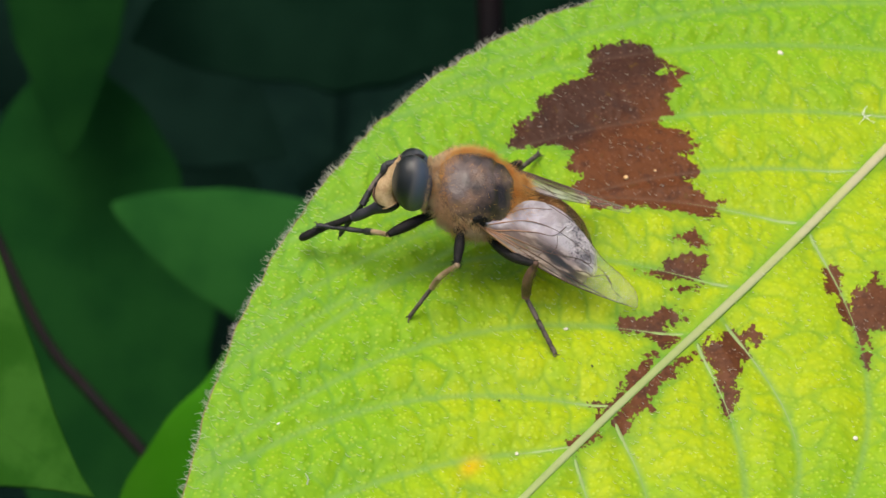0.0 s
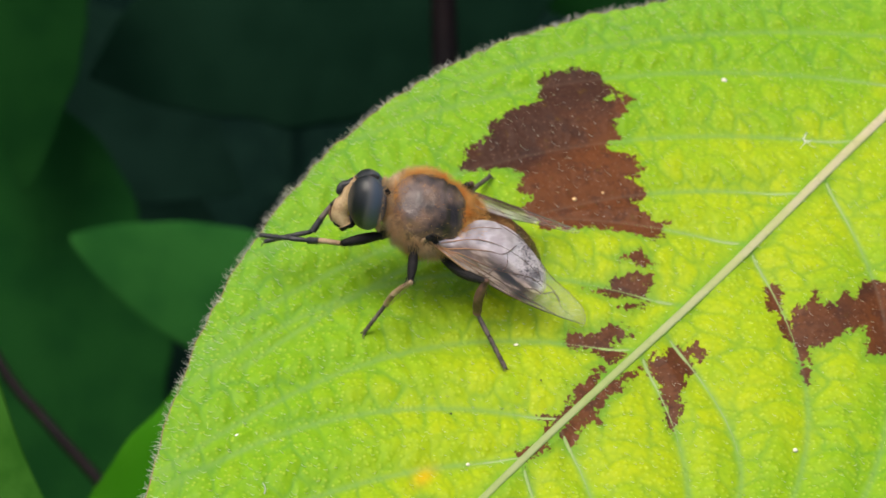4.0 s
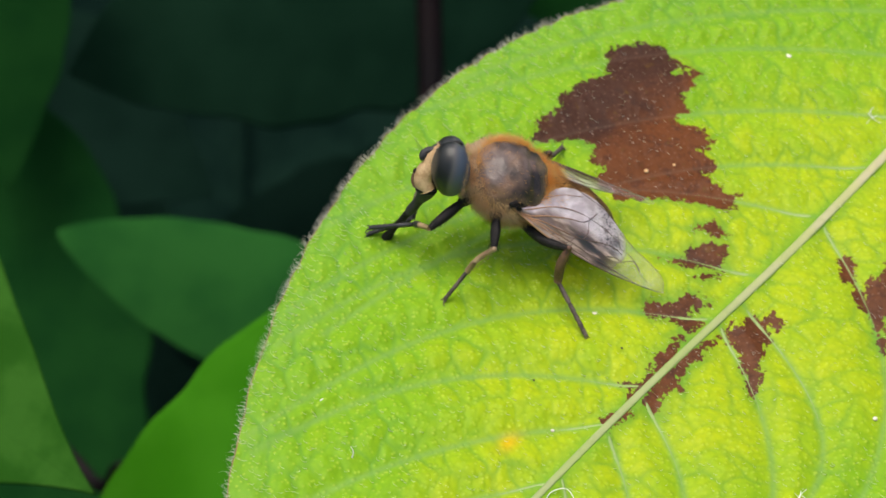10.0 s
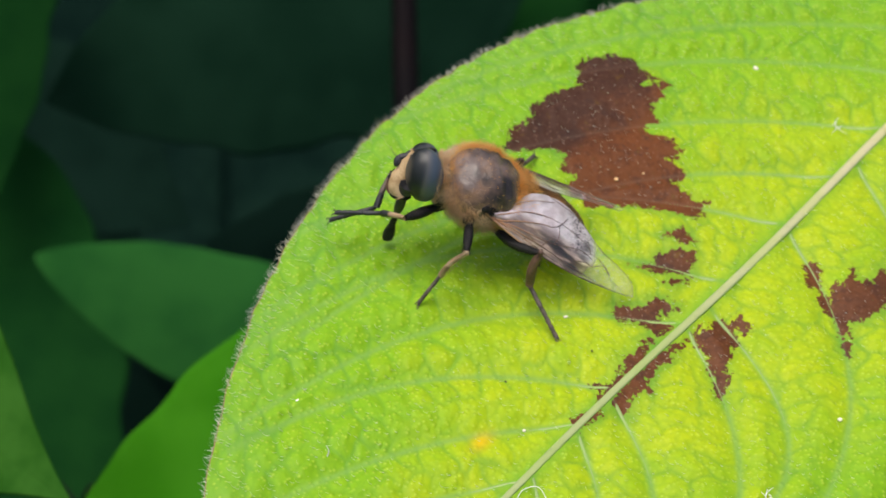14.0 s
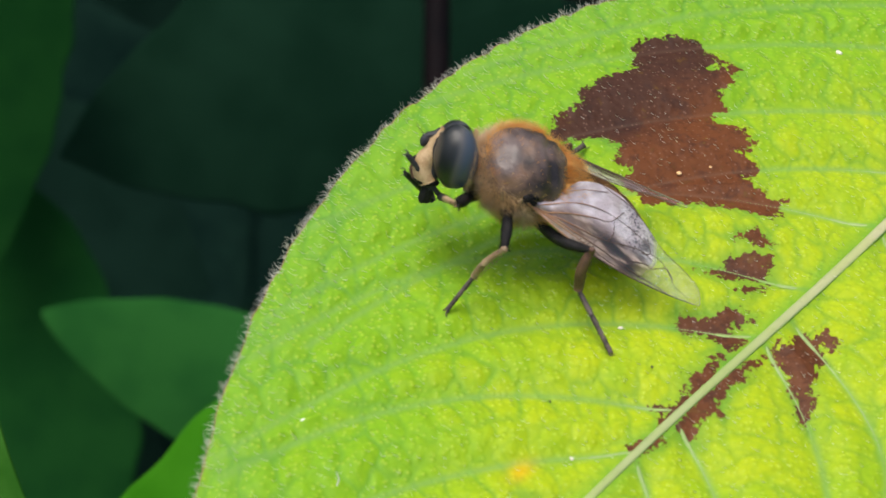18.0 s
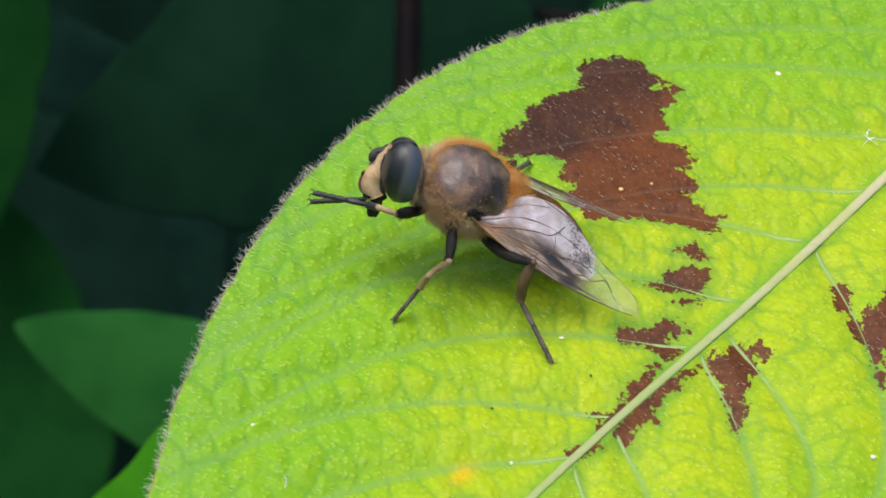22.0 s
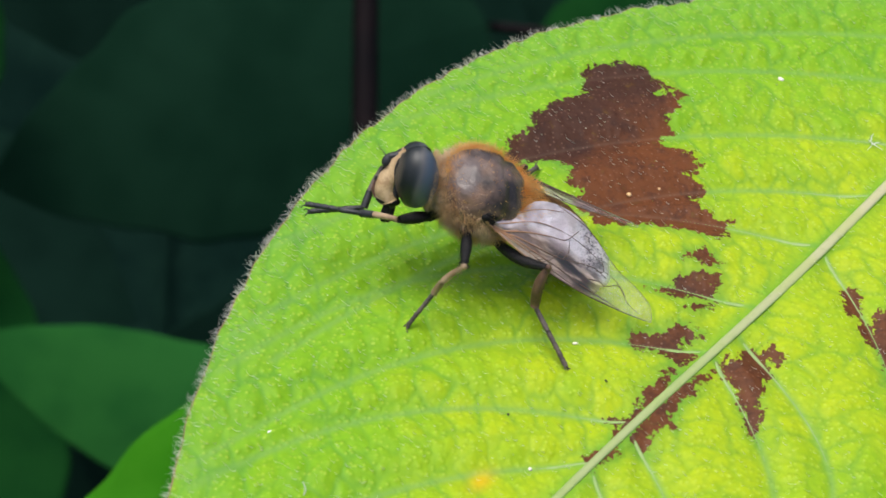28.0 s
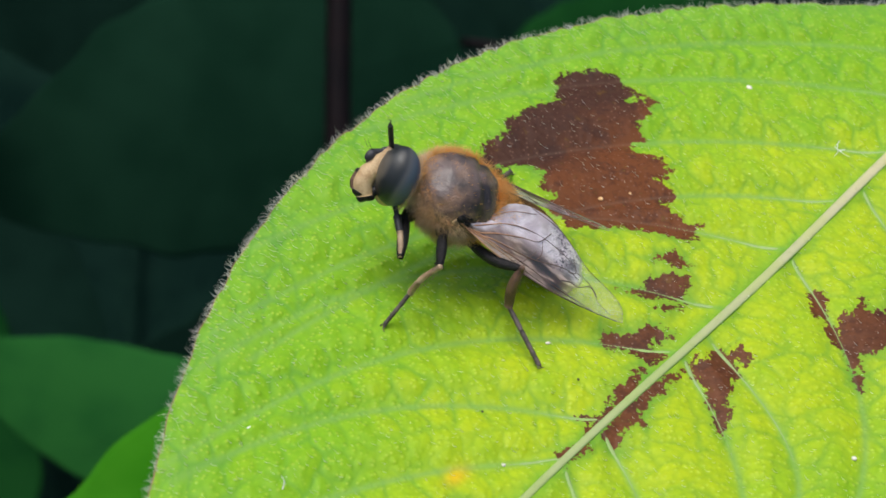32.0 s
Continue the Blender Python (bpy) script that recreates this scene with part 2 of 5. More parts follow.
def thorax_material():
    """Dark satin back, dusted grey-brown in front, with a black band across and a tawny rear."""
    m, nt, p = nodes_of("thorax_shell")
    dust, fine, mid = noise_of(nt, 1.9, 2.0), noise_of(nt, 0.10, 4.0), noise_of(nt, 0.8, 3.0)
    co = nt.nodes.new("ShaderNodeTexCoord")
    sep = nt.nodes.new("ShaderNodeSeparateXYZ")
    nt.links.new(co.outputs["Object"], sep.inputs[0])
    wob = maths(nt, "MULTIPLY", maths(nt, "SUBTRACT", mid, 0.5), 0.0016)
    along = maths(nt, "ADD", sep.outputs["X"], wob)
    dark, grey, tan = (0.018, 0.014, 0.015), (0.145, 0.108, 0.097), (0.29, 0.165, 0.090)
    mark = maths(nt, "ADD", attribute(nt, "mark"), maths(nt, "MULTIPLY", maths(nt, "SUBTRACT", mid, 0.5), 1.9))
    c = mix(nt, maths(nt, "MULTIPLY", ramp(nt, dust, 0.46, 0.62), 0.7), grey, tan)
    c = mix(nt, ramp(nt, mark, -0.15, 0.85), c, dark)
    c = mix(nt, maths(nt, "MULTIPLY", ramp(nt, along, -0.0012, -0.0018), 0.8), c, tan)
    low = maths(nt, "ADD", sep.outputs["Z"], wob)
    c = mix(nt, ramp(nt, low, 0.0004, -0.0004), c, (0.30, 0.19, 0.11))
    c = mix(nt, maths(nt, "MULTIPLY", ramp(nt, fine, 0.52, 0.75), 0.3), c, (0.22, 0.14, 0.09))
    nt.links.new(c, p.inputs["Base Color"])
    nt.links.new(ramp(nt, mid, 0.3, 0.7, 0.26, 0.42), p.inputs["Roughness"])
    p.inputs["Coat Weight"].default_value, p.inputs["Coat Roughness"].default_value = 0.25, 0.35
    bump(nt, p, maths(nt, "ADD", fine, maths(nt, "MULTIPLY", mid, 2.0)), 0.035)
    return m


def wing_material():
    """Clear membrane: amber-tinted along the front, silvery sky sheen put into the colour over the abdomen, sooty and
    finely crumpled in the middle, clear at the tip.
    """
    m, nt, p = nodes_of("wing_membrane")
    out = nt.nodes["Material Output"]
    smoke, veil, pale_sheen, lace = attribute(nt, "smoke"), attribute(nt, "veil"), attribute(nt, "pale_sheen"), attribute(nt, "lace")
    co = nt.nodes.new("ShaderNodeTexCoord")
    mp = nt.nodes.new("ShaderNodeMapping")
    mp.inputs["Scale"].default_value = (0.55, 2.8, 1.0)
    nt.links.new(co.outputs["Object"], mp.inputs["Vector"])
    streak = nt.nodes.new("ShaderNodeTexNoise")
    streak.inputs["Scale"].default_value, streak.inputs["Detail"].default_value = 1100.0, 3.0
    nt.links.new(mp.outputs[0], streak.inputs["Vector"])
    fold, crumple, pleat, tip = noise_of(nt, 1.3, 2.0), noise_of(nt, 0.11, 3.0, 0.6), noise_of(nt, 0.45, 2.0), attribute(nt, "tip")
    blot = maths(nt, "MULTIPLY", smoke, ramp(nt, streak.outputs[0], 0.36, 0.55))
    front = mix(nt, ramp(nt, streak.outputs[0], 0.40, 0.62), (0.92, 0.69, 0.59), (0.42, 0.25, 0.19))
    # reflected sky on the membrane, put in as a pale diffuse tone
    tone = mix(nt, pale_sheen, front, (0.87, 0.80, 0.85))
    tone = mix(nt, maths(nt, "MULTIPLY", ramp(nt, fold, 0.42, 0.60), 0.55), tone, (0.42, 0.32, 0.34))
    speck = maths(nt, "MULTIPLY", lace, maths(nt, "MULTIPLY", ramp(nt, crumple, 0.46, 0.62), ramp(nt, fold, 0.40, 0.58, 0.25, 0.9)))
    tone = mix(nt, speck, tone, (0.10, 0.075, 0.08))
    tone = mix(nt, blot, tone, (0.060, 0.042, 0.042))
    nt.links.new(tone, p.inputs["Base Color"])
    nt.links.new(ramp(nt, tip, 0.0, 1.0, 0.32, 0.20), p.inputs["Roughness"])
    p.inputs["Specular IOR Level"].default_value = 0.8
    p.inputs["Thin Film IOR"].default_value = 1.5
    p.inputs["Thin Film Thickness"].default_value = 330.0
    h = maths(nt, "ADD", maths(nt, "MULTIPLY", maths(nt, "MULTIPLY", crumple, 0.9), maths(nt, "ADD", lace, 0.5)), maths(nt, "MULTIPLY", fold, 0.9))
    h = maths(nt, "ADD", h, maths(nt, "MULTIPLY", maths(nt, "MULTIPLY", pleat, 1.6), tip))
    bump(nt, p, h, 0.15)
    clear = nt.nodes.new("ShaderNodeBsdfTransparent")
    nt.links.new(mix(nt, blot, (0.97, 0.98, 0.95), (0.40, 0.30, 0.25)), clear.inputs["Color"])
    s = nt.nodes.new("ShaderNodeMixShader")
    nt.links.new(maths(nt, "MAXIMUM", veil, maths(nt, "MULTIPLY", blot, 0.85)), s.inputs[0])
    nt.links.new(clear.outputs[0], s.inputs[1])
    nt.links.new(p.outputs[0], s.inputs[2])
    nt.links.new(s.outputs[0], out.inputs["Surface"])
    return m


def hair_material(name, a, b, glow=0.45):
    """Fine hair that lets light through."""
    m, nt, p = nodes_of(name)
    c = mix(nt, ramp(nt, noise_of(nt, 1.2, 2.0), 0.35, 0.65), a, b)
    nt.links.new(c, p.inputs["Base Color"])
    p.inputs["Roughness"].default_value = 0.4
    translucent(m, nt, p, c, glow)
    return m


def vein_material():
    """Wing veins: amber near the hinge, dark brown further out."""
    m, nt, p = nodes_of("wing_vein")
    co = nt.nodes.new("ShaderNodeTexCoord")
    sep = nt.nodes.new("ShaderNodeSeparateXYZ")
    nt.links.new(co.outputs["Object"], sep.inputs[0])
    c = mix(nt, ramp(nt, sep.outputs["X"], 0.0015, 0.0042), (0.45, 0.24, 0.13), (0.10, 0.062, 0.05))
    c = mix(nt, ramp(nt, sep.outputs["X"], 0.0068, 0.0085), c, (0.20, 0.22, 0.12))
    nt.links.new(c, p.inputs["Base Color"])
    p.inputs["Roughness"].default_value = 0.32
    bump(nt, p, noise_of(nt, 0.2), 0.02)
    return m


def rib_material():
    """Pale straw rib, greener along its flanks."""
    m, nt, p = nodes_of("midrib_skin")
    crest = attribute(nt, "crest")
    streak = noise_of(nt, 0.5, 4.0, 0.6)
    straw = mix(nt, ramp(nt, noise_of(nt, 3.0, 2.0), 0.4, 0.6), (0.56, 0.54, 0.27), (0.60, 0.54, 0.34))
    straw = mix(nt, maths(nt, "MULTIPLY", ramp(nt, streak, 0.5, 0.7), 0.35), straw, (0.36, 0.34, 0.16))
    nt.links.new(mix(nt, crest, (0.20, 0.40, 0.07), straw), p.inputs["Base Color"])
    p.inputs["Roughness"].default_value = 0.55
    p.inputs["Specular IOR Level"].default_value = 0.3
    bump(nt, p, streak, 0.03)
    translucent(m, nt, p, (0.30, 0.42, 0.10), 0.12)
    return m


LEAF = blade_material()
MIDRIB = rib_material()
SIDE_VEIN = plain("side_vein_skin", (0.25, 0.40, 0.095), (0.32, 0.44, 0.16), 3.0, 0.65, 0.02, 0.2)
LEAF_HAIR = hair_material("leaf_hair", (0.78, 0.86, 0.66), (0.92, 0.95, 0.86))
RIM_HAIR = hair_material("rim_hair", (0.90, 0.88, 0.78), (0.98, 0.97, 0.92))
WEB = plain("web_fibre", (0.75, 0.78, 0.70), (0.9, 0.9, 0.86), 1.0, 0.6)
GRIT = plain("pale_grit", (0.75, 0.72, 0.55), (0.85, 0.82, 0.7), 0.5, 0.6)
DARK_GRIT = plain("dark_grit", (0.01, 0.012, 0.008), (0.03, 0.03, 0.02), 0.3, 0.6)
AMBER_GRIT = plain("amber_grit", (0.75, 0.42, 0.16), (0.85, 0.62, 0.32), 0.3, 0.5)
NEAR_LEAF = far_leaf_material("near_leaf", (0.0240, 0.1040, 0.0110), (0.0420, 0.1480, 0.0190), 3.5)
LOW_LEAF = far_leaf_material("low_leaf", (0.0386, 0.2042, 0.0066), (0.0552, 0.2484, 0.0110), 9.0)
# dimmed greens: shade behind the hairy leaf is put into the colour
DIM_SHADE_TONE = far_leaf_material("dim_shade_tone", (0.0084, 0.0532, 0.0121), (0.0128, 0.0709, 0.0149), 12.0)
MURKY_SHADE_TONE = far_leaf_material("murky_shade_tone", (0.0062, 0.0390, 0.0088), (0.0094, 0.0520, 0.0108), 12.0)
# near-black greens: deep shade between the plants is put into the colour
DARK_SHADE_TONE = far_leaf_material("dark_shade_tone", (0.0074, 0.0290, 0.0158), (0.0108, 0.0385, 0.0212), 16.0)
THICKET_SHADE_TONE = far_leaf_material("thicket_shade_tone", (0.0054, 0.0178, 0.0124), (0.0076, 0.0236, 0.0165), 16.0)
# a less dimmed green, the shade again held in the colour
LIGHT_SHADE_TONE = far_leaf_material("light_shade_tone", (0.0190, 0.1060, 0.0215), (0.0280, 0.1390, 0.0265), 12.0)
# near-black red: the shade round the stems is put into the colour
STEM = plain("shade_toned_reddish_stem", (0.0045, 0.0035, 0.0042), (0.0090, 0.0050, 0.0055), 6.0, 0.5, 0.1, 1.0, spec=0.1)
# shade under the plants is put into the soil's near-black colour
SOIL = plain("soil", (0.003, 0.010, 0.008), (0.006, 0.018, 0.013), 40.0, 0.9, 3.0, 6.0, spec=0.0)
EYE = eye_material()
THORAX = thorax_material()
WING = wing_material()
WING_VEIN = vein_material()
FACE = plain("face_dust", (0.38, 0.235, 0.10), (0.60, 0.44, 0.24), 0.6, 0.55, 0.05, 0.1)
PALE_RIM = plain("pale_eye_rim", (0.30, 0.24, 0.15), (0.48, 0.41, 0.28), 0.4, 0.6)
BLACK = plain("black_cuticle", (0.008, 0.008, 0.009), (0.020, 0.018, 0.018), 0.5, 0.55, 0.06, 0.08, spec=0.22)
SLATE = plain("slate_cuticle", (0.012, 0.013, 0.016), (0.04, 0.04, 0.045), 0.5, 0.5, 0.02, 0.08)
PALE_LEG = plain("pale_leg", (0.26, 0.165, 0.09), (0.46, 0.33, 0.20), 0.6, 0.4, 0.02, 0.08)
BROWN_LEG = plain("brown_leg", (0.07, 0.035, 0.022), (0.16, 0.085, 0.055), 0.6, 0.4, 0.02, 0.08)
GREY_LEG = plain("grey_leg", (0.045, 0.036, 0.036), (0.15, 0.115, 0.10), 0.6, 0.5, 0.02, 0.08)
ABDOMEN = plain("abdomen_shell", (0.035, 0.022, 0.016), (0.12, 0.065, 0.035), 1.6, 0.3, 0.02, 0.1)
HONEY = plain("honey_shield", (0.42, 0.19, 0.045), (0.60, 0.32, 0.10), 0.9, 0.3, 0.02, 0.1)
AMBER = plain("amber_band", (0.12, 0.05, 0.018), (0.26, 0.12, 0.04), 0.8, 0.4, 0.02, 0.1)
ORANGE_HAIR = hair_material("orange_hair", (0.86, 0.42, 0.08), (0.94, 0.64, 0.24), 0.45)
TAN_HAIR = hair_material("tan_hair", (0.74, 0.50, 0.26), (0.92, 0.76, 0.54), 0.45)
PALE_HAIR = plain("pale_hair", (0.55, 0.36, 0.16), (0.7, 0.52, 0.3), 0.6, 0.45)


# ---- building blocks; all shapes below are in millimetres ----
def mesh_of(name, verts, faces, material, smooth=True, layers=None):
    me = bpy.data.meshes.new(name)
    v = np.asarray(verts, float) * MM
    me.from_pydata(v.tolist(), [], faces if isinstance(faces, list) else faces.tolist())
    me.polygons.foreach_set("use_smooth", [smooth] * len(me.polygons))
    for key, values in (layers or {}).items():
        me.attributes.new(key, "FLOAT", "POINT").data.foreach_set("value", np.asarray(values, np.float32))
    me.materials.append(material)
    me.update()
    return me


def part(name, shape, material, parent, label="", at=None, smooth=True, layers=None):
    """One mesh object under a thing or a part; at: its pose in its parent's space."""
    ob = new(name, mesh_of(name, shape[0], shape[1], material, smooth, layers))
    ob.parent = parent
    if at is not None:
        ob.matrix_basis = at
    return tagged(ob, label)


def join(*shapes):
    verts, faces = [], []
    for v, f in shapes:
        k = len(verts)
        verts += [tuple(p) for p in v]
        faces += [tuple(i + k for i in q) for q in f]
    return verts, faces


def spline(points, n):
    """A smooth curve through a few points, in n steps."""
    p = [Vector(q) for q in points]
    p = [p[0] * 2 - p[1]] + p + [p[-1] * 2 - p[-2]]
    out = []
    for k in range(n + 1):
        x = k / n * (len(p) - 3)
        i = min(int(x), len(p) - 4)
        t = x - i
        a, b, c, d = p[i:i + 4]
        out.append(0.5 * (2 * b + (c - a) * t + (2 * a - 5 * b + 4 * c - d) * t * t + (3 * b - a - 3 * c + d) * t ** 3))
    return out


def tube(line, radii, sides=10, flat=1.0, up=(0, 0, 1)):
    """A closed tube along a line; flat squeezes it along up."""
    line = [Vector(q) for q in line]
    n = len(line)
    verts, faces = [], []
    for k, q in enumerate(line):
        d = (line[min(k + 1, n - 1)] - line[max(k - 1, 0)]).normalized()
        a = d.cross(Vector(up))
        a = a.normalized() if a.length > 1e-4 else d.orthogonal().normalized()
        b = a.cross(d)
        r = radii[k] if isinstance(radii, (list, tuple)) else radii(k / (n - 1))
        for s in range(sides):
            w = 2 * math.pi * s / sides
            verts.append(q + a * (r * math.cos(w)) + b * (r * flat * math.sin(w)))
    for k in range(n - 1):
        for s in range(sides):
            t = (s + 1) % sides
            faces.append((k * sides + s, k * sides + t, (k + 1) * sides + t, (k + 1) * sides + s))
    faces.append(tuple(range(sides)))
    faces.append(tuple((n - 1) * sides + s for s in reversed(range(sides))))
    return verts, faces


def egg(centre, half, nu=28, nv=18, turn=None, shape=None):
    """An ellipsoid, turned, and pushed about by shape(unit vector) -> factor."""
    verts, faces = [], []
    turn = turn or Matrix.Identity(3)
    for j in range(nv + 1):
        th = math.pi * j / nv
        for i in range(nu):
            ph = 2 * math.pi * i / nu
            u = Vector((math.sin(th) * math.cos(ph), math.sin(th) * math.sin(ph), math.cos(th)))
            k = shape(u) if shape else 1.0
            verts.append(Vector(centre) + turn @ Vector((u.x * half[0] * k, u.y * half[1] * k, u.z * half[2] * k)))
    for j in range(nv):
        for i in range(nu):
            k = (i + 1) % nu
            q = (j * nu + i, (j + 1) * nu + i, (j + 1) * nu + k, j * nu + k)
            faces.append(q)
    return verts, faces


def strands(roots, ways, lengths, radius, bend, rnd, segments=2):
    """Many fine three-sided hairs that taper to a point; roots and ways are n x 3."""
    roots, ways = np.asarray(roots, float), np.asarray(ways, float)
    ways = ways / np.linalg.norm(ways, axis=1)[:, None]
    n = len(roots)
    lengths = np.asarray(lengths, float)[:, None]
    side = np.cross(ways, rnd.normal(size=(n, 3)))
    side /= np.linalg.norm(side, axis=1)[:, None] + 1e-9
    other = np.cross(ways, side)
    rows = []
    for k in range(segments):
        t = k / segments
        mid = roots + ways * lengths * t + side * (bend * lengths * t * t)
        r = radius * (1 - 0.75 * t)
        for s in range(3):
            w = 2 * math.pi * s / 3
            rows.append(mid + side * (r * math.cos(w)) + other * (r * math.sin(w)))
    rows.append(roots + ways * lengths + side * (bend * lengths))
    per = len(rows)
    verts = np.stack(rows, 1).reshape(-1, 3)
    quad = []
    for k in range(segments - 1):
        for s in range(3):
            t = (s + 1) % 3
            a, b, c, d = k * 3 + s, k * 3 + t, k * 3 + 3 + t, k * 3 + 3 + s
            quad += [(a, b, c), (a, c, d)]
    k = (segments - 1) * 3
    quad += [(k + s, k + (s + 1) % 3, per - 1) for s in range(3)]
    faces = (np.arange(n)[:, None, None] * per + np.array(quad)[None]).reshape(-1, 3)
    return verts, faces


def thing(name, label, category, at=None, group="", kind=""):
    ob = new(name)
    ob.empty_display_size = 0.002
    if at is not None:
        ob.matrix_basis = at
    return tagged(ob, label, category, group, kind)


# ---- ground far below ----
def build_ground():
    rnd = random.Random(4)
    verts, faces, n = [], [], 60
    for j in range(n + 1):
        for i in range(n + 1):
            x, y = (2 * i / n - 1), (2 * j / n - 1)
            x, y = x * abs(x) ** 2.2 * 60000, y * abs(y) ** 2.2 * 60000
            verts.append((x, y, -520 + 9 * rnd.uniform(-1, 1)))
    for j in range(n):
        for i in range(n):
            k = j * (n + 1) + i
            faces.append((k, k + 1, k + n + 2, k + n + 1))
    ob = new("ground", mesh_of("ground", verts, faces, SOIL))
    tagged(ob, "soil, its colour darkened for the shade under the plants", "ground", kind="structure")


build_ground()

# ---- the leaf that the fly stands on ----
# Its own axes: s along the midrib towards the tip, v across; M0 lies on the midrib.
M0, SU, SV = np.array([13.80, -5.66]), np.array([-0.672, -0.740]), np.array([-0.740, 0.672])
S_MID, HALF, TO_TIP, TO_BASE = -3.0, 21.0, 40.0, 35.0
# side veins: where each leaves the midrib, how far out it reaches, how slowly it turns
VEINS_LEFT = [(13.5, 8.0, 10.0), (8.6, 11.0, 11.0), (5.4, 13.0, 7.5), (-0.6, 13.2, 7.8), (-4.7, 15.8, 6.5), (-10.5, 17.0, 8.0),
              (-15.6, 15.0, 11.0), (-21.0, 22.0, 16.0), (-27.0, 26.0, 17.0), (-32.0, 26.0, 18.0)]
VEINS_RIGHT = [(12.6, 6.0, 4.0), (8.9, 7.5, 4.0), (5.9, 9.0, 3.7), (-0.7, 12.0, 5.5), (-2.7, 10.5, 2.6), (-10.4, 13.2, 6.0), (-17.5, 16.0, 8.0), (-25.0, 18.0, 10.0)]


def half_width(s):
    x = np.asarray(s, float) - S_MID
    w = HALF * (1 - np.where(x > 0, x / TO_TIP, x / TO_BASE) ** 2)
    wave = 0.05 * np.sin(s * 1.35 + 0.6) + 0.03 * np.sin(s * 2.9 + 1.7)
    return np.maximum(w + wave * np.clip(w / 6, 0, 1), 0.02)


def vein_line(s0, out, slow, sign, n=40):
    """Points (s, v) of a side vein until it nears the margin."""
    x = np.linspace(0, 1, n) ** 1.3 * 30
    s, v = s0 + x, out * (1 - np.exp(-x / slow))
    keep = v < half_width(s) - 0.5
    return s[keep], v[keep] * sign


LINES = [vein_line(*a, 1) for a in VEINS_LEFT] + [vein_line(*a, -1) for a in VEINS_RIGHT]

# outlines of the dead brown patches, in (s, v)
PATCH_LARGE = [(-3.6, 14.9), (-4.6, 15.3), (-6.5, 15.2), (-7.3, 15.7), (-8.6, 15.4), (-10.7, 15.0), (-11.8, 15.8), (-12.6, 15.8), (-14.0, 15.0), (-14.6, 13.7), (-14.2, 12.9),
               (-14.2, 11.9), (-13.3, 12.2), (-14.3, 11.2), (-13.2, 10.7), (-12.4, 10.8), (-11.7, 9.8), (-11.0, 10.3), (-10.4, 9.8), (-11.1, 8.4), (-10.5, 7.4), (-9.5, 7.7),
               (-9.9, 6.5), (-9.3, 6.3), (-8.4, 6.6), (-8.3, 5.5), (-8.7, 4.2), (-8.0, 3.8), (-7.2, 4.0), (-6.9, 4.8), (-6.1, 6.3), (-4.8, 7.6), (-3.5, 8.7), (-3.9, 10.2),
               (-4.7, 10.7), (-4.5, 11.4), (-5.6, 11.9), (-5.2, 13.2), (-4.3, 14.1)]
PATCHES_SMALL = [
    [(-2.0, 4.7), (-3.0, 3.8), (-3.7, 3.9), (-4.1, 3.5), (-4.8, 3.3), (-5.0, 2.5), (-4.3, 2.1), (-4.2, 1.7), (-3.5, 2.2), (-2.8, 2.9), (-2.2, 4.0)],
    [(-4.8, 4.4), (-5.2, 4.5), (-5.9, 3.9), (-5.7, 3.0), (-5.0, 3.1), (-5.1, 3.8)],
    [(-3.4, 1.8), (-2.3, 2.0), (-2.2, 2.4), (-3.0, 2.3)],
    [(0.7, 3.6), (0.8, 3.2), (0.2, 2.6), (-0.2, 2.3), (-0.6, 2.4), (-1.1, 2.1), (-1.4, 1.0), (-0.9, 1.0), (-0.6, 1.4), (0.1, 1.2), (-0.1, 0.2), (0.4, 0.4), (1.0, 0.4), (1.2, 0.9),
     (0.8, 1.2), (0.9, 1.9), (1.5, 2.7), (1.4, 3.3)],
    [(2.0, 0.9), (1.0, 0.7), (1.5, 0.3), (2.7, 0.1), (4.2, 0.0), (6.3, 0.0), (6.8, 0.1), (5.8, 0.4), (6.0, 1.1), (5.2, 0.6), (4.5, 0.5), (4.1, 0.6), (3.7, 1.1), (2.8, 0.6)],
]
PATCHES_RIGHT = [
    [(0.7, -0.5), (-0.4, -0.8), (1.3, -0.7), (2.2, -0.9), (2.7, -0.6), (3.2, -0.9), (3.7, -0.8), (4.3, -1.4), (4.5, -0.9), (5.2, -0.9), (6.2, -1.4), (6.5, -0.9), (6.3, -0.3),
     (4.3, -0.1), (2.2, -0.1)],
    [(8.8, 0.4), (7.3, 0.3), (7.0, -0.2), (8.0, -0.4), (8.8, -0.2)],
    [(-1.0, -0.6), (-1.5, -1.2), (-2.1, -0.9), (-2.6, -1.2), (-2.6, -2.0), (-2.3, -2.6), (-1.8, -3.0), (-1.2, -2.8), (-0.4, -3.0), (0.3, -3.6), (0.9, -4.0), (1.9, -4.6), (1.9, -4.1),
     (1.1, -3.4), (0.6, -2.7), (0.0, -1.9), (-0.2, -1.0), (-0.4, -0.7)],
    [(-2.7, -1.8), (-3.3, -1.9), (-3.2, -2.4), (-2.6, -3.0), (-2.3, -2.8)],
]
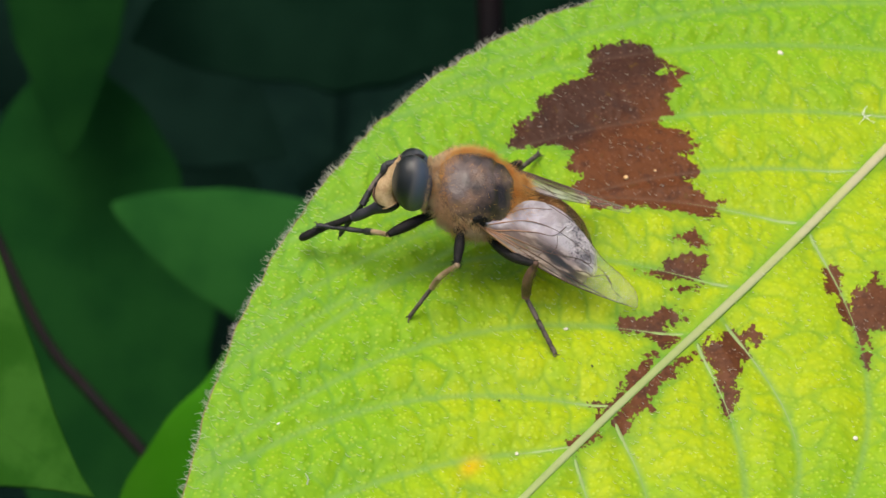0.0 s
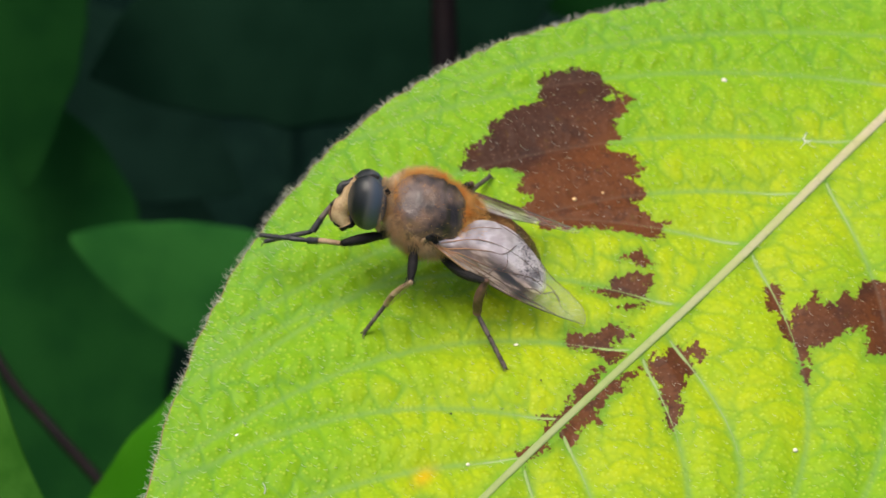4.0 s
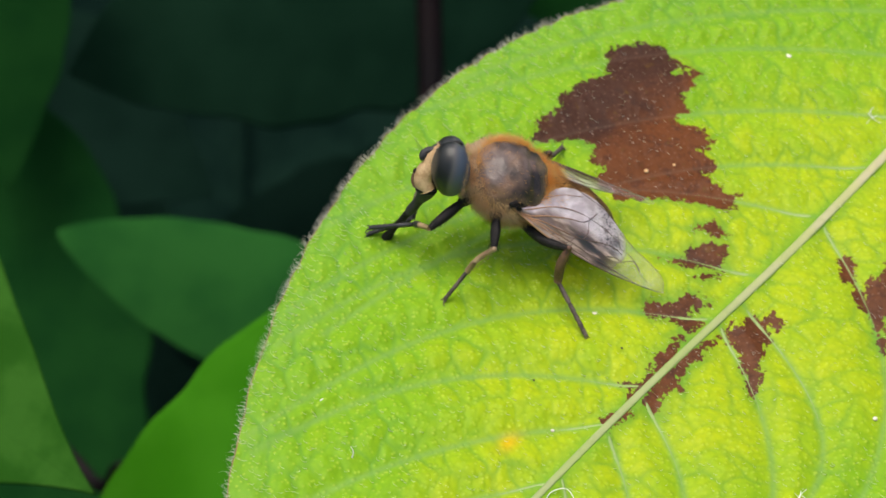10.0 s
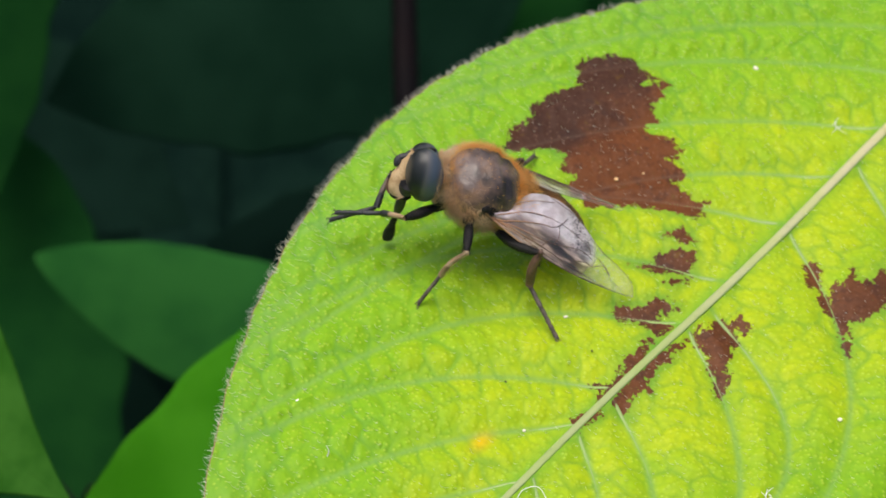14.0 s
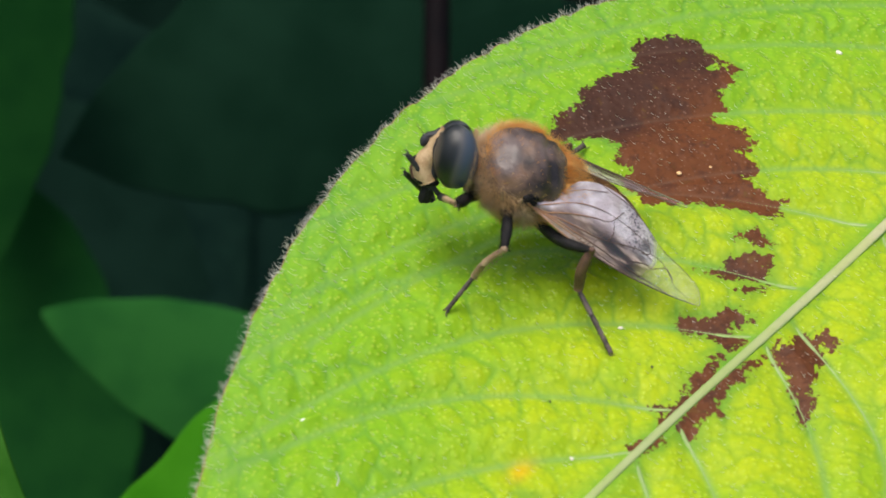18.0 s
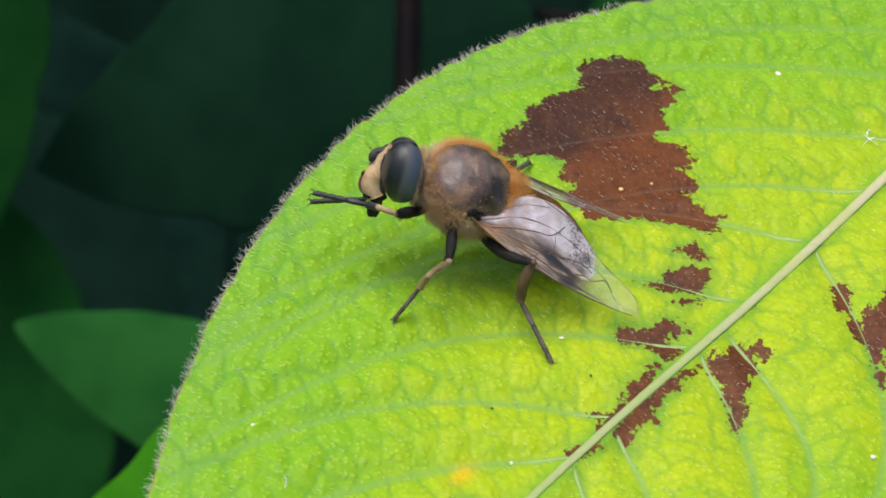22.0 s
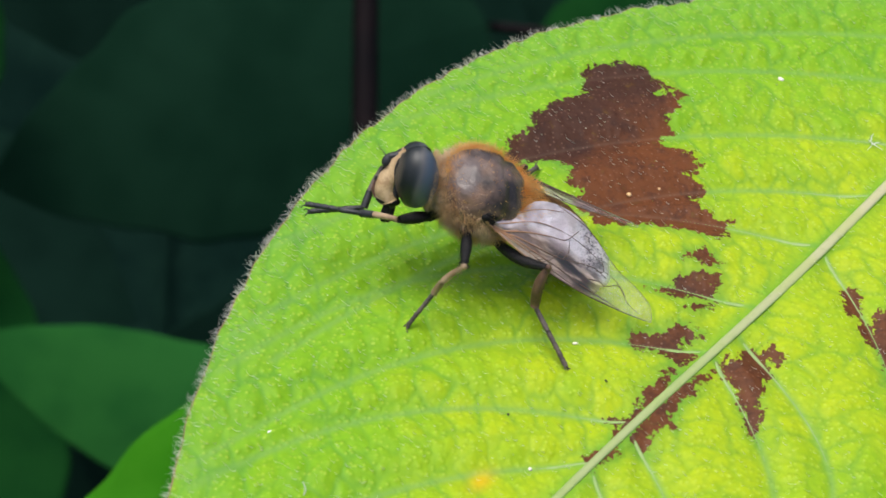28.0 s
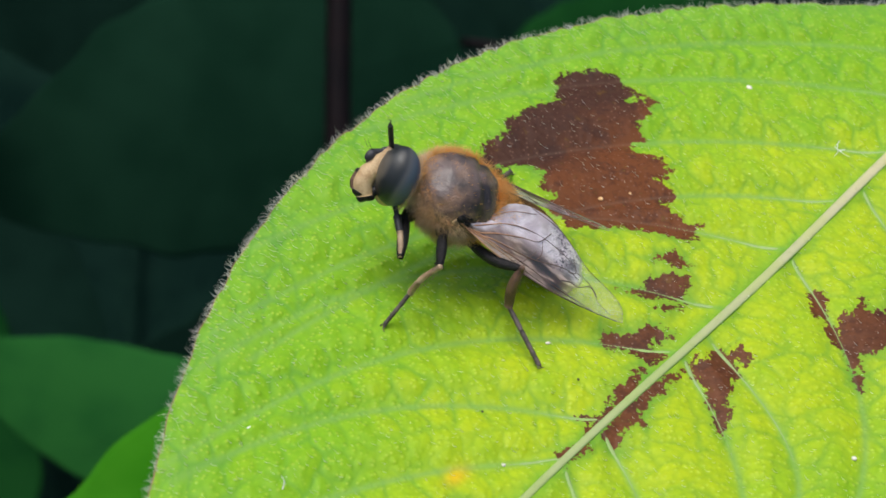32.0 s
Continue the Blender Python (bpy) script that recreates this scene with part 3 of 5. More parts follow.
PATCH_FAR = [(-8.9, -2.3), (-9.6, -2.5), (-9.1, -3.3), (-8.3, -4.1), (-7.9, -4.8), (-8.8, -4.3), (-9.4, -4.7), (-10.8, -4.3), (-9.9, -5.1), (-10.7, -5.7), (-11.7, -5.5), (-11.6, -6.3), (-13.1, -6.0),
             (-13.8, -6.4), (-14.1, -7.8), (-10.3, -10.2), (-9.0, -8.9), (-10.6, -7.8), (-8.8, -7.1), (-7.1, -6.5), (-5.5, -7.6), (-5.6, -7.1), (-6.9, -5.8), (-7.0, -4.7), (-7.8, -4.1), (-7.8, -3.2)]


def inside_depth(q, outline):
    """Signed distance of the points q to a closed outline, below zero inside."""
    o = np.array(outline)
    best, odd = np.full(len(q), 1e9), np.zeros(len(q), bool)
    for a, b in zip(o, np.roll(o, -1, 0)):
        d = b - a
        t = np.clip(((q - a) @ d) / (d @ d), 0, 1)
        best = np.minimum(best, np.linalg.norm(q - a - t[:, None] * d, axis=1))
        crosses = (a[1] > q[:, 1]) != (b[1] > q[:, 1])
        odd ^= crosses & (q[:, 0] < d[0] * (q[:, 1] - a[1]) / (d[1] if d[1] else 1e-9) + a[0])
    return np.where(odd, -best, best)


def line_distance(q, s, v):
    best = np.full(len(q), 1e9)
    p = np.stack([s, v], 1)
    for a, b in zip(p[:-1], p[1:]):
        d = b - a
        t = np.clip(((q - a) @ d) / (d @ d), 0, 1)
        best = np.minimum(best, np.linalg.norm(q - a - t[:, None] * d, axis=1))
    return best


def mesh_cells(q, size, seed):
    """For each point the distance to the border of its cell in an uneven net."""
    rnd = np.random.default_rng(seed)
    cell = np.floor(q / size).astype(int)
    low = cell.min(0) - 2
    span = cell.max(0) - low + 3
    jitter = rnd.uniform(0.1, 0.9, size=(span[0], span[1], 2))
    first, second = np.full(len(q), 1e9), np.full(len(q), 1e9)
    for di in (-1, 0, 1):
        for dj in (-1, 0, 1):
            c = cell + (di, dj)
            k = c - low
            d = np.linalg.norm((c + jitter[k[:, 0], k[:, 1]]) * size - q, axis=1)
            second = np.minimum(second, np.maximum(first, d))
            first = np.minimum(first, d)
    return (second - first) * 0.5


def cell_tone(q, size, seed):
    """A random value for each cell of the same net, fading out towards its border."""
    rnd = np.random.default_rng(seed)
    cell = np.floor(q / size).astype(int)
    low = cell.min(0) - 2
    span = cell.max(0) - low + 3
    jitter = rnd.uniform(0.1, 0.9, size=(span[0], span[1], 2))
    value = rnd.uniform(-1, 1, size=(span[0], span[1]))
    first, out = np.full(len(q), 1e9), np.zeros(len(q))
    for di in (-1, 0, 1):
        for dj in (-1, 0, 1):
            c = cell + (di, dj)
            k = c - low
            d = np.linalg.norm((c + jitter[k[:, 0], k[:, 1]]) * size - q, axis=1)
            out = np.where(d < first, value[k[:, 0], k[:, 1]], out)
            first = np.minimum(first, d)
    return out


def blade_height(q, rim, lateral, cells, flat=0.0):
    """How high the tissue stands: quilted between the veins, sinking at veins and margin, level beside the midrib."""
    mid = np.abs(q[:, 1])
    calm = 1 - np.exp(-(mid / 0.8) ** 2)
    h = (0.40 * (1 - np.exp(-(lateral / 1.0) ** 1.5)) - 0.40) * np.clip(rim / 4, 0.2, 1) * calm
    h += (0.13 + 0.17 * np.exp(-rim / 6.0)) * (1 - 0.75 * flat) * (0.6 - np.exp(-(cells / 0.42) ** 1.6)) * (1 - np.exp(-(lateral / 0.45) ** 2)) * calm
    h += 0.16 * (1 - np.exp(-mid / 1.4)) - 0.08
    h -= 0.30 * np.exp(-rim / 1.4)
    return h


def net_space(q):
    """Coordinates in which the fields between the cross veins are about square: they run across from one side vein to the next."""
    s, v = q[:, 0], np.abs(q[:, 1]) + 40.0 * (q[:, 1] < 0)
    a = s * 0.82 + v * 0.57
    b = (-s * 0.57 + v * 0.82) * 0.66
    return np.stack([a + 0.12 * np.sin(b * 2.9) + 0.06 * np.sin(b * 6.1 + 1), b + 0.10 * np.sin(a * 2.3 + 1) + 0.05 * np.sin(a * 5.7)], 1)


def leaf_fields(q):
    rim = half_width(q[:, 0]) - np.abs(q[:, 1])
    lateral = np.full(len(q), 1e9)
    for s, v in LINES:
        lateral = np.minimum(lateral, line_distance(q, s, v))
    at = net_space(q)
    cells = mesh_cells(at, 1.40, 5)
    fine = mesh_cells(at, 0.52, 8)
    return rim, lateral, cells, fine


def on_leaf(s, v, lift=0.0):
    """A place on the blade's upper face."""
    q = np.array([[s, v]], float)
    rim, lateral, cells, fine = leaf_fields(q)
    z = blade_height(q, rim, lateral, cells)[0]
    x, y = M0 + SU * s + SV * v
    return Vector((x, y, z + lift))


def build_leaf():
    leaf = thing("leaf", "large ovate yellow-green hairy leaf with brown dead patches", "leaf")
    s = np.concatenate([np.linspace(S_MID - TO_BASE + 0.4, -27, 40, endpoint=False), np.linspace(-27, 21, 450, endpoint=False), np.linspace(21, S_MID + TO_TIP - 0.4, 50)])
    ns, nv = len(s), 380
    t = np.linspace(-1, 1, nv)
    t = np.sign(t) * np.abs(t) ** 0.96
    q = np.stack([np.repeat(s, nv), (half_width(s)[:, None] * t[None]).ravel()], 1)
    rim, lateral, cells, fine = leaf_fields(q)
    stain = np.full(len(q), 1e3)
    for outline in [PATCH_LARGE, PATCH_FAR] + PATCHES_SMALL + PATCHES_RIGHT:
        stain = np.minimum(stain, inside_depth(q, outline))
    z = blade_height(q, rim, lateral, cells, np.clip(0.5 - stain, 0, 1)) + (0.026 * (1 - np.exp(-(fine / 0.16) ** 2)) - 0.02) * (1 - np.exp(-(lateral / 0.35) ** 2))
    xy = M0 + q[:, :1] * SU + q[:, 1:] * SV
    top = np.column_stack([xy, z])
    # underside: a coarser copy, joined at the margin
    low = top.copy()
    low[:, 2] -= 0.28 * np.clip(rim / 0.3, 0.25, 1)
    k = np.arange(ns * nv).reshape(ns, nv)
    up = np.stack([k[:-1, :-1], k[:-1, 1:], k[1:, 1:], k[1:, :-1]], -1).reshape(-1, 4)
    n = ns * nv
    step = 4
    rows, cols = np.r_[np.arange(0, ns - 1, step), ns - 1], np.r_[np.arange(0, nv - 1, step), nv - 1]
    kk = k[np.ix_(rows, cols)] + n
    under = np.stack([kk[:-1, :-1], kk[1:, :-1], kk[1:, 1:], kk[:-1, 1:]], -1).reshape(-1, 4)
    ring = np.concatenate([k[:, 0], k[-1, 1:], k[-2::-1, -1], k[0, -2:0:-1]])
    wall = np.stack([ring, np.roll(ring, -1), np.roll(ring, -1) + n, ring + n], -1)
    verts = np.concatenate([top, low])
    faces = np.concatenate([up[:, ::-1], under[:, ::-1], wall])
    vein = np.exp(-(lateral / 0.19) ** 2) * (1 - 0.3 * np.clip(np.abs(q[:, 1]) / half_width(q[:, 0]), 0, 1))
    net = np.exp(-(cells / 0.10) ** 2) * (0.65 + 0.35 * np.sin(q[:, 0] * 0.9 + 2 * np.sin(q[:, 1] * 0.7))) * (0.72 + 0.65 * np.exp(-rim / 6.0))
    tone = cell_tone(net_space(q), 1.40, 5) * (1 - np.exp(-(cells / 0.25) ** 2))
    dry = np.maximum(np.clip((np.abs(q[:, 1]) - 10.0) / 6, 0, 0.6), np.clip((4.5 - q[:, 1]) / 2, 0, 0.22))
    mid = np.exp(-(q[:, 1] / 0.62) ** 2)
    halo = np.exp(-(((q[:, 0] - 12.9) / 0.75) ** 2 + ((q[:, 1] - 3.0) / 0.45) ** 2))
    used = np.zeros(2 * n, bool)
    used[faces.ravel()] = True
    remap = np.cumsum(used) - 1
    both = {key: np.tile(x, 2)[used] for key, x in (("stain", np.clip(stain, -5, 5)), ("vein", vein), ("rim", np.clip(rim, 0, 30)), ("cell", fine), ("net", net), ("tone", tone), ("dry", dry), ("mid", mid), ("halo", halo))}
    part("blade", (verts[used], remap[faces]), LEAF, leaf, layers=both)
    # midrib: a low pale ridge that swells towards the base
    line = [on_leaf(x, 0.10 * math.sin(x * 0.21) - 0.08, 0.0) for x in np.linspace(S_MID + TO_TIP - 1.5, S_MID - TO_BASE - 2, 110)]
    level = [p.z for p in line]
    for k, p in enumerate(line):
        near = level[max(0, k - 4):k + 5]
        p.z = sum(near) / len(near) + 0.015
    sides = 18
    rib = tube(line, lambda u: 0.10 + 0.225 * u ** 0.8, sides, 0.34)
    crest = [min(1.0, max(0.0, 1.5 * math.sin(2 * math.pi * (k % sides) / sides) - 0.1)) * min(1.0, max(0.5, 1.7 * (k // sides) / 110 - 0.25)) for k in range(len(rib[0]))]
    part("midrib", rib, MIDRIB, leaf, "pale straw-coloured raised midrib", layers={"crest": crest})
    for s_line, v_line in LINES:
        p = [on_leaf(a, b, -0.016 - 0.03 * k / len(s_line)) for k, (a, b) in enumerate(zip(s_line, v_line))]
        part("side_vein", tube(p, lambda u: 0.105 * (1 - 0.75 * u), 8, 0.28), SIDE_VEIN, leaf)
    # stalk, down to the plant's stem
    base = on_leaf(S_MID - TO_BASE - 2, 0, 0.1)
    stalk = spline([base, base + Vector((6, 6, -1)), base + Vector((14, 15, -8)), base + Vector((22, 22, -24))], 14)
    part("stalk", tube(stalk, lambda u: 0.55 + 0.5 * u, 10), SIDE_VEIN, leaf)
    # hairs
    rnd = np.random.default_rng(11)
    n = 2100
    hs, side = rnd.uniform(S_MID - TO_BASE + 1, S_MID + TO_TIP - 1, n), np.where(rnd.random(n) < 0.8, 1, -1)
    w = half_width(hs)
    v = (w - rnd.random(n) ** 2 * 0.3) * side
    q = np.stack([hs, v], 1)
    rim, lateral, cells, fine = leaf_fields(q)
    xy = M0 + q[:, :1] * SU + q[:, 1:] * SV
    slope = np.gradient(half_width(np.linspace(-38, 37, 400)), np.linspace(-38, 37, 400))
    sl = np.interp(hs, np.linspace(-38, 37, 400), slope) * side
    out = SV[None] * side[:, None] - SU[None] * (sl * side)[:, None]
    ways = np.column_stack([out, rnd.uniform(0.1, 1.0, n)]) + rnd.normal(size=(n, 3)) * 0.28
    roots = np.column_stack([xy, blade_height(q, rim, lateral, cells) - 0.03])
    part("rim_hair", strands(roots, ways, rnd.uniform(0.16, 0.46, n), 0.0125, 0.65, rnd, 4), RIM_HAIR, leaf, "short pale hairs along the margin")["kind"] = "stuff"
    # curved hairs; the down is longer towards the margin
    gs, gv = np.meshgrid(np.arange(-29, 24, 0.385), np.arange(-13.5, 21.5, 0.385), indexing="ij")
    q = np.stack([gs.ravel(), gv.ravel()], 1) + rnd.uniform(-0.19, 0.19, (gs.size, 2))
    rim, lateral, cells, fine = leaf_fields(q)
    dead = np.min([inside_depth(q, o) for o in [PATCH_LARGE, PATCH_FAR] + PATCHES_SMALL + PATCHES_RIGHT], 0) < 0.15
    keep = (rim > 0.12) & (lateral > 0.16) & (np.abs(q[:, 1]) > 0.4) & (cells > 0.05) & (rnd.random(len(q)) < np.where(dead, 0.45, 0.9))
    q, rim, lateral, cells, dead = q[keep], rim[keep], lateral[keep], cells[keep], dead[keep]
    n = len(q)
    roots = np.column_stack([M0 + q[:, :1] * SU + q[:, 1:] * SV, blade_height(q, rim, lateral, cells) - 0.012])
    grown = rnd.random(n) < np.where(dead, 0.7, 0.45 + 0.5 * np.exp(-rim / 3.0))
    roots, rim, n = roots[grown], rim[grown], int(grown.sum())
    length = rnd.uniform(0.16, 0.36, n) * (1 + 1.1 * np.exp(-rim / 2.2))
    turn = rnd.normal(0, 0.45, n) + 0.1
    ahead = np.column_stack([-np.cos(turn), np.sin(turn), np.zeros(n)])
    sag = np.column_stack([-np.sin(turn), -np.cos(turn), np.zeros(n)])
    rise = rnd.uniform(0.35, 0.75, n)
    rows = []
    for k in range(5):
        t = k / 4
        mid = roots + length[:, None] * (ahead * t * 0.9 + sag * 0.24 * math.sin(math.pi * t) + np.array([[0, 0, 1.0]]) * (rise[:, None] * t))
        for w in (0.0, 2.094, 4.189):
            r = 0.0155 * (1 - 0.75 * t)
            rows.append(mid + np.array([[0, math.cos(w) * r, math.sin(w) * r]]))
    fan = [t for k in range(4) for a in range(3) for t in ((k * 3 + a, k * 3 + (a + 1) % 3, k * 3 + 3 + (a + 1) % 3), (k * 3 + a, k * 3 + 3 + (a + 1) % 3, k * 3 + 3 + a))]
    part("leaf_hair", (np.stack(rows, 1).reshape(-1, 3), (np.arange(n)[:, None, None] * 15 + np.array(fan)[None]).reshape(-1, 3)), LEAF_HAIR, leaf, "fine pale curved down on the blade")["kind"] = "stuff"
    return leaf


build_leaf()


# ---- specks lying on the leaf ----
def build_specks():
    rnd = random.Random(3)

    def crumb(name, label, s, v, size, material, stretch=1.0):
        c = on_leaf(s, v, size * 0.35)
        lump = egg((0, 0, 0), (size, size * stretch, size * 0.6), 9, 6, None, lambda u: 1 + 0.3 * noise.noise(u * 2.3 + Vector((s, v, 0))))
        ob = new(name, mesh_of(name, lump[0], lump[1], material))
        ob.matrix_basis = pose(c.x * MM, c.y * MM, c.z * MM, 0, 0, rnd.uniform(0, 180))
        return tagged(ob, label, "speck")

    crumb("pale_speck", "tiny pale crumb on the leaf", -19.4, 8.3, 0.13, GRIT, 1.5)
    crumb("pale_speck", "tiny pale crumb on a side vein", 3.4, 4.9, 0.09, GRIT, 1.5)
    crumb("pale_speck", "tiny pale crumb on a side vein", 10.7, 1.9, 0.10, GRIT)
    crumb("pale_speck", "tiny pale crumb on a side vein", -1.5, -9.6, 0.13, GRIT)
    crumb("pale_speck", "small bluish-white crumb on a side vein", 17.5, 11.3, 0.07, WEB, 2.0)
    crumb("amber_speck", "tiny amber grain on the brown patch", -6.4, 8.9, 0.13, AMBER_GRIT)
    crumb("amber_speck", "tiny amber grain on the brown patch", -7.9, 8.1, 0.08, AMBER_GRIT)
    crumb("dark_speck", "tiny black dropping on the leaf", 16.9, 8.2, 0.07, DARK_GRIT, 1.6)
    crumb("dark_speck", "tiny black dropping on the leaf", 9.0, 4.5, 0.05, DARK_GRIT, 1.4)
    crumb("dark_speck", "tiny black dropping on the leaf", 4.4, 2.4, 0.055, DARK_GRIT, 1.4)

    def fluff(label, s, v, size, count):
        c = on_leaf(s, v, 0.12)
        web = thing("web_fluff", label, "fibre", pose(c.x * MM, c.y * MM, c.z * MM))
        shapes = []
        for _ in range(count):
            a, b = Vector((rnd.uniform(-0.4, 0.4), rnd.uniform(-0.4, 0.4), 0.1)), Vector((rnd.uniform(-1, 1), rnd.uniform(-1, 1), 0.2))
            p = [a * size, (a.lerp(b, 0.5) + Vector((rnd.uniform(-0.2, 0.2), rnd.uniform(-0.2, 0.2), 0.15))) * size, b * size * 1.2]
            shapes.append(tube(spline(p, 12), lambda u: 0.026 * (1 - 0.5 * u), 5))
        part("fibre", join(*shapes), WEB, web)

    fluff("small white tangle of fibres stuck on the leaf", -18.9, 2.3, 0.6, 6)
    fluff("small white tangle of fibres stuck on the leaf", 5.4, -9.6, 0.5, 6)
    c = on_leaf(13.8, -1.2, 0.1)
    curl = thing("curled_fibre", "thin pale curled fibre lying on the leaf", "fibre", pose(c.x * MM, c.y * MM, c.z * MM))
    part("fibre", tube(spline([(-1.0, -0.2, 0.05), (-0.6, 0.5, 0.2), (0.1, 0.7, 0.3), (0.5, 0.3, 0.2), (0.8, -0.9, 0.05)], 24), lambda u: 0.022, 5), WEB, curl)
    c = on_leaf(19.1, 7.9, 0.1)
    wisp = thing("curled_fibre", "short pale wisp standing on the leaf", "fibre", pose(c.x * MM, c.y * MM, c.z * MM))
    part("fibre", tube(spline([(0, 0, -0.1), (0.05, 0.1, 0.3), (-0.1, 0.25, 0.55)], 10), lambda u: 0.045 * (1 - 0.6 * u), 5), WEB, wisp)


build_specks()


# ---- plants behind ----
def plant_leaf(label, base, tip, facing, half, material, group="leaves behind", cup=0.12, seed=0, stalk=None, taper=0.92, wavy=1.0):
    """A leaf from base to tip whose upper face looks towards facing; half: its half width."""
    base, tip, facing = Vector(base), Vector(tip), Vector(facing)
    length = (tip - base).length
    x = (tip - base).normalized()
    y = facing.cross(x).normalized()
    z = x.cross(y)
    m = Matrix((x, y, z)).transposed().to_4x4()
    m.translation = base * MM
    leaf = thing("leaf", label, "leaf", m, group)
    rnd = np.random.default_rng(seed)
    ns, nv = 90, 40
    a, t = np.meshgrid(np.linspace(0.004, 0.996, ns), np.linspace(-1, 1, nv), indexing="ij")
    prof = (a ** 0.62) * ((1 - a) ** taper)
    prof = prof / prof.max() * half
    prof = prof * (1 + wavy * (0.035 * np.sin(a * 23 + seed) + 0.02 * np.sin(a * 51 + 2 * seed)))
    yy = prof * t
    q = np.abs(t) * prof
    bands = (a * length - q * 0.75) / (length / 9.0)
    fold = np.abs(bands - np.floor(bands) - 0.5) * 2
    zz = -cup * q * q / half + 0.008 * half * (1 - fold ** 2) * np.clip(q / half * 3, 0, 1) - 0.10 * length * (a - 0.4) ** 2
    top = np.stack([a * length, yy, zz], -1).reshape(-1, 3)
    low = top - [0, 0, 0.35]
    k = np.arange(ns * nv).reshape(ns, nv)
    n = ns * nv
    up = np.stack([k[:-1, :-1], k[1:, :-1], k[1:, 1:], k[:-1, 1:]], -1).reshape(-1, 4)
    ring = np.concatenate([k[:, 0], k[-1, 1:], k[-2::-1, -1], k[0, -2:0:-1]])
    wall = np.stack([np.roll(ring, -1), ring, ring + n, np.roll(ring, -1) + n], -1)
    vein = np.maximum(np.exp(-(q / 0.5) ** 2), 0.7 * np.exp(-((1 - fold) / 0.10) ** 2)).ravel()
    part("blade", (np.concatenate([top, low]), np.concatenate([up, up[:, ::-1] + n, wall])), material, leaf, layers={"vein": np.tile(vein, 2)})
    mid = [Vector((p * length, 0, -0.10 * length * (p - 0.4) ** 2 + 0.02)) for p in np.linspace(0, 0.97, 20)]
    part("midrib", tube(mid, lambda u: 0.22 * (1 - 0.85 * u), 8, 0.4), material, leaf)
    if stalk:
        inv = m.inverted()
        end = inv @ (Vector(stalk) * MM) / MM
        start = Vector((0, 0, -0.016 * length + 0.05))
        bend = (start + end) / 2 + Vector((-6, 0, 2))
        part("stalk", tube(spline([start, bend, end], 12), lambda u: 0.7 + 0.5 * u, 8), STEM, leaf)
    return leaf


def build_plants():
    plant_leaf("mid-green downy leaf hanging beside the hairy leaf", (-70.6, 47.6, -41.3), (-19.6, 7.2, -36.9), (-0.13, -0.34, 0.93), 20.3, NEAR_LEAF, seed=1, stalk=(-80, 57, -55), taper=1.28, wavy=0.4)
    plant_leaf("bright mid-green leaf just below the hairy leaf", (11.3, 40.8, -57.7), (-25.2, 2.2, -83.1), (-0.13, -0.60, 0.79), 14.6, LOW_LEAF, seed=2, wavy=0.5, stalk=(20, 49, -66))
    plant_leaf("green pointed leaf, dimmed in colour for the shade", (24.1, 99.5, -154.0), (-31.4, 110.3, -137.8), (0.10, -0.63, 0.77), 10.0, LIGHT_SHADE_TONE, seed=3, stalk=(37, 97, -174), taper=0.8, wavy=0.4)
    plant_leaf("green leaf, dimmed in colour for the shade", (-43.4, 187.5, -125.0), (-40.1, 132.5, -156.0), (0.08, -0.49, 0.87), 10, MURKY_SHADE_TONE, seed=4, stalk=(-44, 200, -134))
    plant_leaf("green leaf with a wavy margin, dimmed in colour for the shade", (-43.3, 157.3, -162.2), (-28.4, 80.5, -209.3), (0.06, -0.51, 0.86), 17, DIM_SHADE_TONE, seed=5, stalk=(-46, 169, -171))
    plant_leaf("green leaf, nearly blackened in colour for deep shade", (38.4, 182.3, -144.3), (-34.8, 165.2, -167.6), (-0.06, -0.71, 0.70), 21, DARK_SHADE_TONE, seed=6, stalk=(51, 185, -156))
    plant_leaf("green leaf, dimmed in colour for the shade", (83.1, 184.2, -136.9), (37.4, 184.3, -168.6), (-0.39, -0.73, 0.56), 14, DIM_SHADE_TONE, seed=7, stalk=(95, 184, -145))
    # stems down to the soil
    for label, line, r in (("thin reddish plant stem, darkened in colour for the shade", [(16, 199, -101), (18, 155, -137), (21, 129, -158), (27, 106, -194), (40, 60, -525)], 1.7),
                           ("thin reddish plant stem, darkened in colour for the shade", [(-55, 155, -178), (-42, 137, -191), (-25, 121, -202), (2, 109, -234), (10, 40, -525)], 0.9),
                           ("thin reddish plant stem under the leaves, darkened in colour for shade", [(-51, 117, -137), (-39, 92, -139), (-32, 83, -140), (-24, 74, -141), (-17, 64, -141), (6, 10, -260), (20, -10, -525)], 0.65),
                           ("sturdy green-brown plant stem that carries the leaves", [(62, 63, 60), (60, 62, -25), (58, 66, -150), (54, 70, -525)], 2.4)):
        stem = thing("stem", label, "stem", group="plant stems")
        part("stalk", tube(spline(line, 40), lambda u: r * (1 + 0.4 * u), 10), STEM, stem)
    # random thicket of leaves behind and below, deep shade put into their colour
    rnd = random.Random(21)
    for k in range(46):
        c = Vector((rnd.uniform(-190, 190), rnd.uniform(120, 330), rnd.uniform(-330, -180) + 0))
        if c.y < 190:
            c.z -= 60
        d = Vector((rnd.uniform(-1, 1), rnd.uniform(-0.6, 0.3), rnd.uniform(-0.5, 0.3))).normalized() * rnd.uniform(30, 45)
